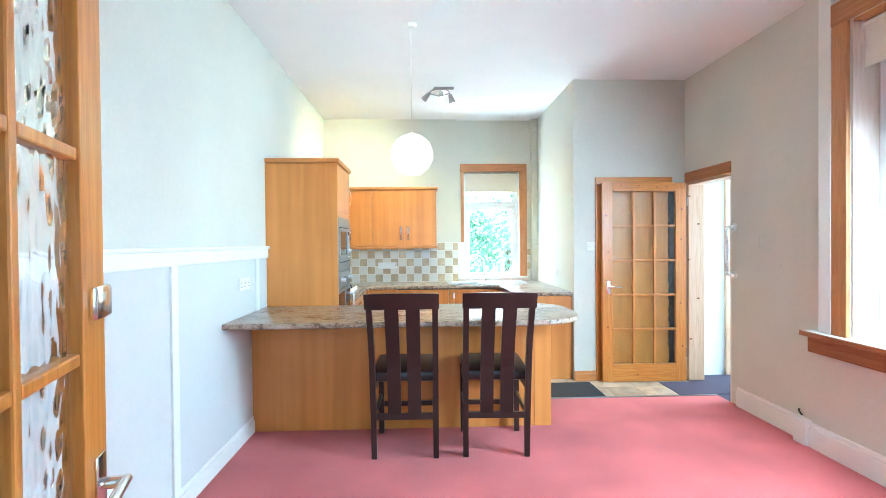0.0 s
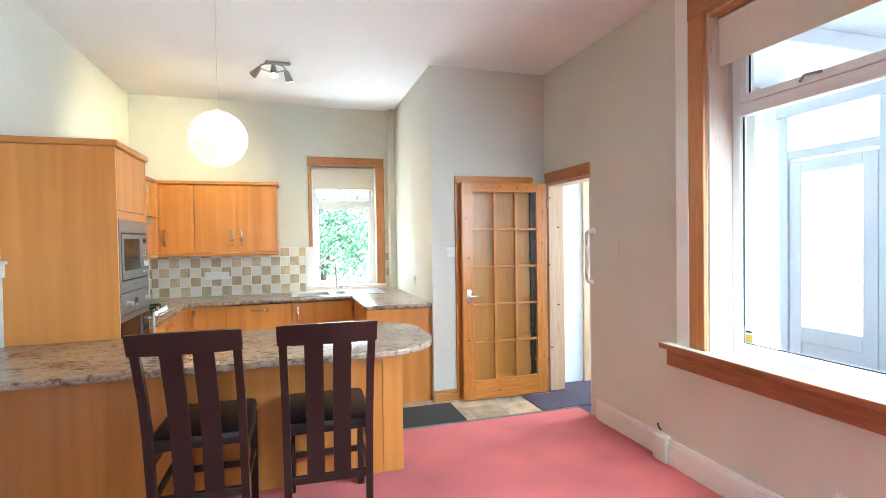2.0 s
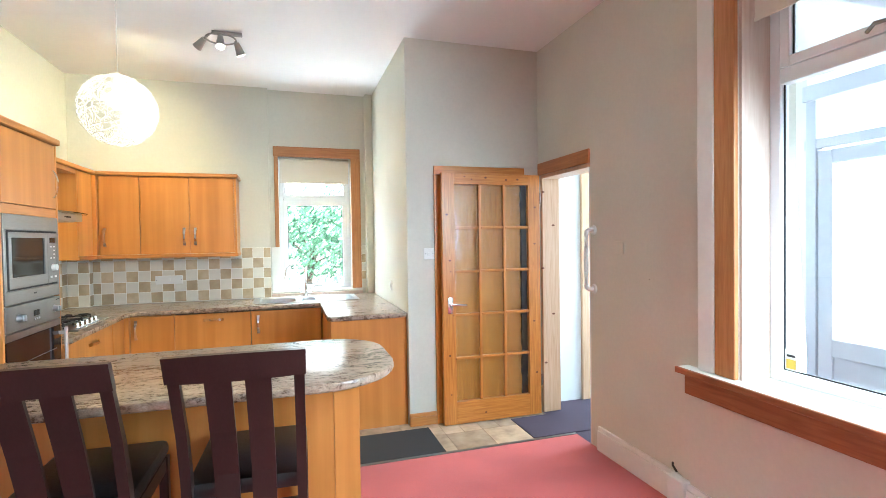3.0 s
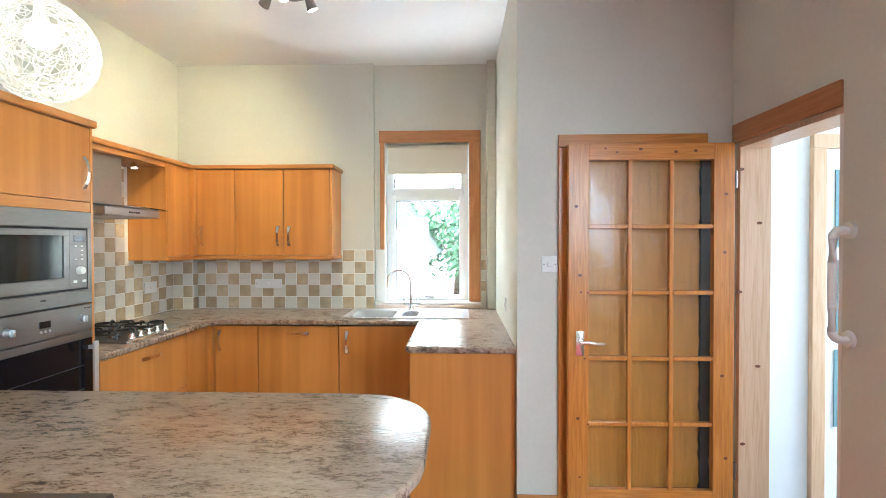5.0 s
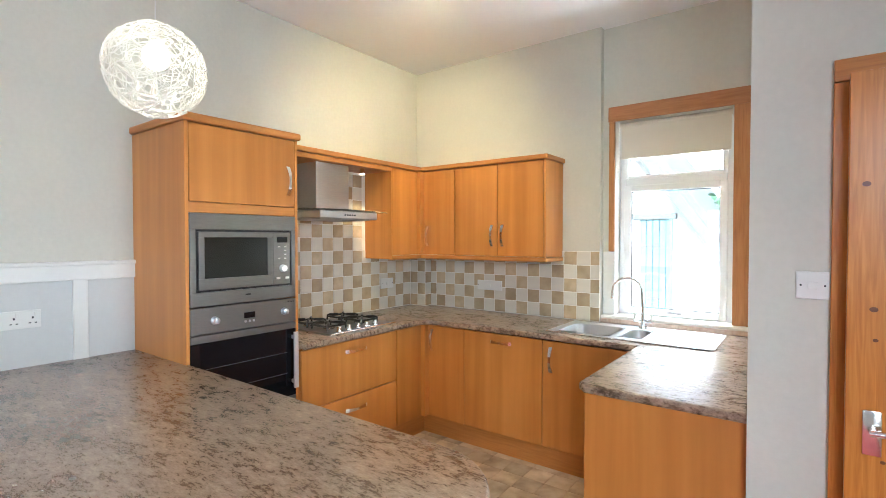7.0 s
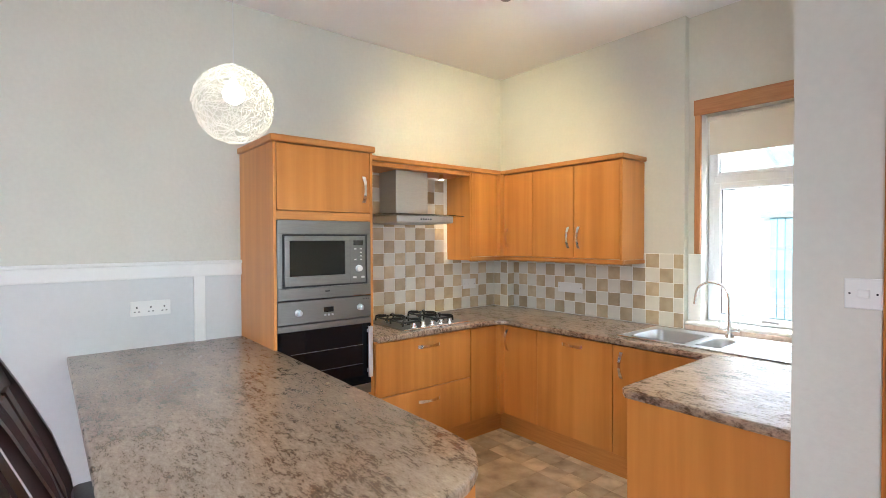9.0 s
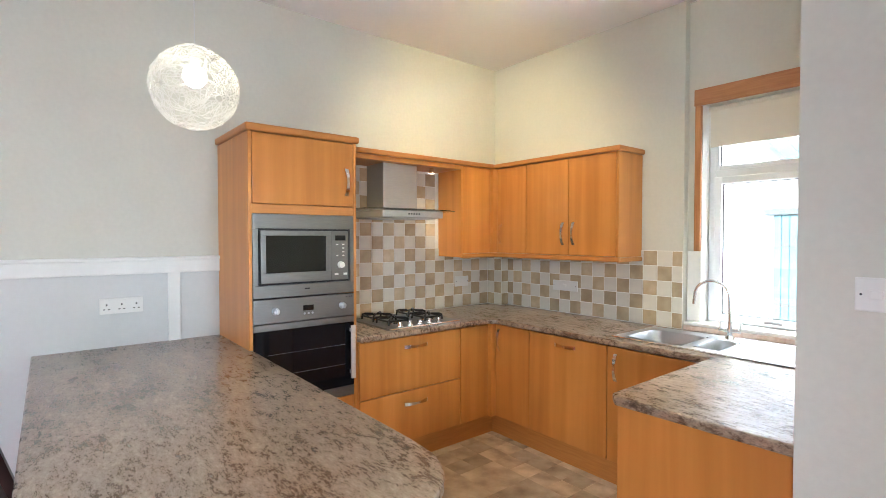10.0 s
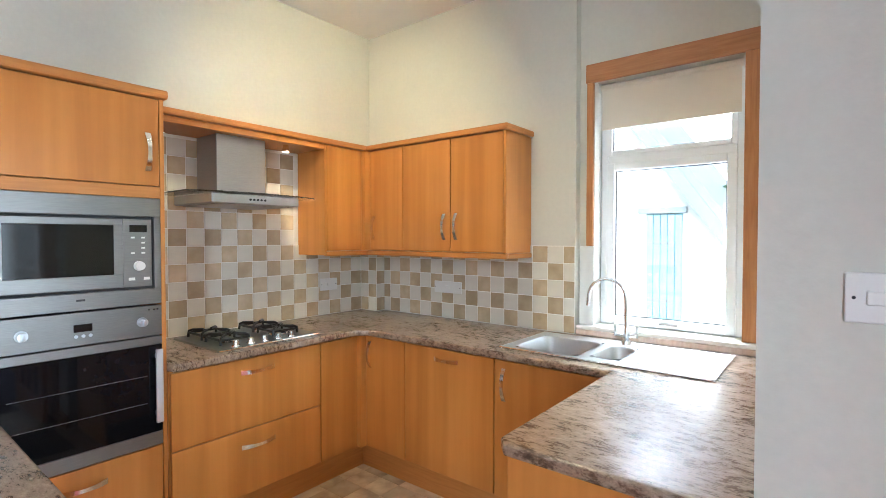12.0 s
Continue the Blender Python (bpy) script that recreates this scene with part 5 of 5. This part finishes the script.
def bush(at, radius, height, seed):
    """A tree of tapered limbs and many small leaves."""
    r = random.Random(seed)
    d = thing("garden_tree", "leafy green tree in the garden", "tree", "garden trees")
    tr = bmesh.new()
    x, y, z = at
    rod(tr, (x, y, z), (x + 0.1, y, z + height * 0.5), 0.10, 0.06, 8)
    tips = []
    for k in range(9):
        a, e = 2.4 * k, r.uniform(0.35, 0.9)
        tip = (x + 0.1 + radius * 0.75 * math.cos(a) * r.uniform(0.5, 1), y + radius * 0.75 * math.sin(a) * r.uniform(0.5, 1), z + height * e)
        tips.append(tip)
        rod(tr, (x + 0.1, y, z + height * r.uniform(0.2, 0.5)), tip, 0.035, 0.01, 6)
    part("trunk", tr, BARK, d)
    lv = bmesh.new()
    for k in range(2600):
        t = Vector(r.choice(tips))
        p = t + Vector((r.gauss(0, 0.28), r.gauss(0, 0.28), r.gauss(0, 0.30))) * radius
        n, s = Vector((r.gauss(0, 1), r.gauss(0, 1), r.gauss(0, 1))).normalized(), r.uniform(0.035, 0.075)
        u = n.orthogonal().normalized() * s
        v = n.cross(u)
        lv.faces.new([lv.verts.new(p + u * 1.5), lv.verts.new(p + v * 0.6), lv.verts.new(p - u * 1.5), lv.verts.new(p - v * 0.6)])
    part("crown", lv, LEAF, d, "ragged green leaves")


bush((0.95, 15.0, -0.3), 1.2, 3.0, 3)
bush((2.6, 16.5, -0.3), 1.5, 3.4, 5)
porch = thing("glazed_porch", "white plastic glazed porch outside the large window", "porch")
QX = 4.6
part("wall", B(QX, QX + 0.1, 4.20, 5.1, -0.1, 2.9), WHITEWASH, porch, "white rendered wall")
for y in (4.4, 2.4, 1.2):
    part("rafter", B(2.87, QX, y, y + 0.06, 2.82, 2.92, bevel=0.01), SHADED_UPVC, porch)
part("beam", B(QX - 0.06, QX + 0.06, -0.5, 4.2, 2.55, 2.68, bevel=0.01), SHADED_UPVC, porch, "white roof beam")
# opaque sheet added overhead to keep sky light off the frames
part("roof", B(2.68, 5.0, -0.5, 5.2, 2.92, 2.98), SHADED_UPVC, porch, "opaque roof sheet added to shade the porch")
part("beam", B(2.87, QX, 3.22, 3.30, 2.80, 2.92, bevel=0.01), SHADED_UPVC, porch, "white roof beam")
part("transom", B(QX - 0.035, QX + 0.035, -0.5, 4.2, 2.16, 2.24, bevel=0.006), SHADED_UPVC, porch)
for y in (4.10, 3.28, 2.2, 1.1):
    part("post", B(QX - 0.04, QX + 0.04, y, y + 0.08, -0.1, 2.55, bevel=0.006), SHADED_UPVC, porch)
pdr = part("door", B(QX - 0.03, QX + 0.03, 3.98, 4.09, -0.05, 2.14, bevel=0.006), SHADED_UPVC, porch, "white plastic porch door")
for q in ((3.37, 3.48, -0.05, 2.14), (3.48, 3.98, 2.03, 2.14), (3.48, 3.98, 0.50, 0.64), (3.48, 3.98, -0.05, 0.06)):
    part("door_rail", B(QX - 0.03, QX + 0.03, q[0], q[1], q[2], q[3], bevel=0.006), SHADED_UPVC, pdr)
part("door_panel", B(QX - 0.012, QX + 0.012, 3.48, 3.98, 0.06, 0.50), SHADED_UPVC, pdr)
# out of view; closes the south end so less light gets in
part("end_wall", B(2.9, 5.2, -0.56, -0.5, -0.3, 3.0), SHADED_UPVC, porch, "unseen end wall added to darken the porch")
part("low_wall", B(QX - 0.03, QX + 0.03, -0.5, 3.28, -0.3, 0.6), SHADED_UPVC, porch, "white plastic lower panels")

# ---- wall tiles and vinyl floor pieces ----
TS, GAP, DEP, TZ = 0.1028, 0.0045, 0.003, 1.416          # pitch, joint, relief, top of the low tiling


def tile_mesh(name, mat):
    bm = B(-(TS - GAP) / 2, (TS - GAP) / 2, -DEP, 0, -(TS - GAP) / 2, (TS - GAP) / 2, bevel=0.0012)
    return finish(bm, name, mat)


tile_meshes = (tile_mesh("cream_tile", CREAM_TILE), tile_mesh("tan_tile", TAN_TILE))
tile_jitter = random.Random(21)


def wall_tile(parent, tone, at, turn=0, wide=1.0, high=1.0):
    """One tile, set a hair uneven; wide and high are the share left after cutting."""
    o = new("tile", tile_meshes[tone % 2])
    tip = [tile_jitter.uniform(-0.35, 0.35) for k in range(3)]
    w, h = (wide * TS - GAP) / (TS - GAP), (high * TS - GAP) / (TS - GAP)
    o.matrix_world = pose(at[0], at[1], at[2], tip[0], tip[1] * 0.6, turn + tip[2]) @ Matrix.Diagonal((w, 1, h, 1))
    o.parent = parent


tl = structure("tiling_left", B(LEFT, LEFT + 0.005, 4.792, BACK, WT, 2.049), GROUT, "checkered cream and tan wall tiles behind the hob", "tiles")
tb = structure("tiling_back", B(LEFT + 0.005, NIB, BACK - 0.005, BACK, WT, TZ + 0.002), GROUT, "checkered cream and tan wall tiles behind the worktop", "tiles")
ts = structure("tiling_sink", B(1.252, 1.30, RECESS - 0.005, RECESS, 0.957, TZ + 0.002), GROUT, "strip of cream and tan tiles beside the sink window", "tiles")
for j in range(-5, 6):
    for i in range(-3, 13):
        y, z = 5.14 + TS * (i + 0.5), TZ + TS * (j + 0.5)
        if j >= 0 and y > 5.9:
            continue
        wall_tile(tl, i + j, (LEFT + 0.005, y, z), 90)
for j in range(5):
    z = TZ - TS * (j + 0.5)
    wall_tile(tb, j + 1, (NIB - 0.035, BACK - 0.005, z), 0, 0.07 / TS)
    for i in range(16):
        wall_tile(tb, i + j, (NIB - 0.07 - TS * (i + 0.5), BACK - 0.005, z))
    wall_tile(ts, j, (1.276, RECESS - 0.005, TZ - 0.0915 * (j + 0.5)), 0, 0.45, 0.89)
bx = structure("tiling_boxing", B(LEFT + 0.006, -1.262, 6.480, BACK - 0.006, WT, 1.340), GROUT, "tiled pipe boxing in the corner of the worktop", "tiles")
for j in range(5):
    z, high = TZ - TS * (j + 0.5), 1.0
    if j == 0:
        z, high = 1.326, 0.24
    for i in range(2):
        wall_tile(bx, i + j, (-1.262 - 0.086 * (i + 0.5), 6.480, z), 0, 0.84, high)
    wall_tile(bx, j + 1, (-1.262, 6.525, z), 90, 0.82, high)
vm = finish(B(-0.149, 0.149, -0.149, 0.149, 0, 0.006, bevel=0.0012), "vinyl_tile", VINYL)
vs = finish(B(-0.074, 0.074, -0.074, 0.074, 0, 0.006, bevel=0.0012), "vinyl_tile_small", VINYL)
rv = random.Random(9)
for i in range(13):
    for j in range(6):
        x, y = -1.25 + 0.3 * i, 4.58 + 0.3 * j
        if rv.random() < 0.45:
            for a in (-0.075, 0.075):
                for b in (-0.075, 0.075):
                    o = new("vinyl_tile", vs)
                    o.location, o.parent = (x + a, y + b, -0.006), kitchen_floor
        else:
            o = new("vinyl_tile", vm)
            o.location, o.parent = (x, y, -0.006), kitchen_floor
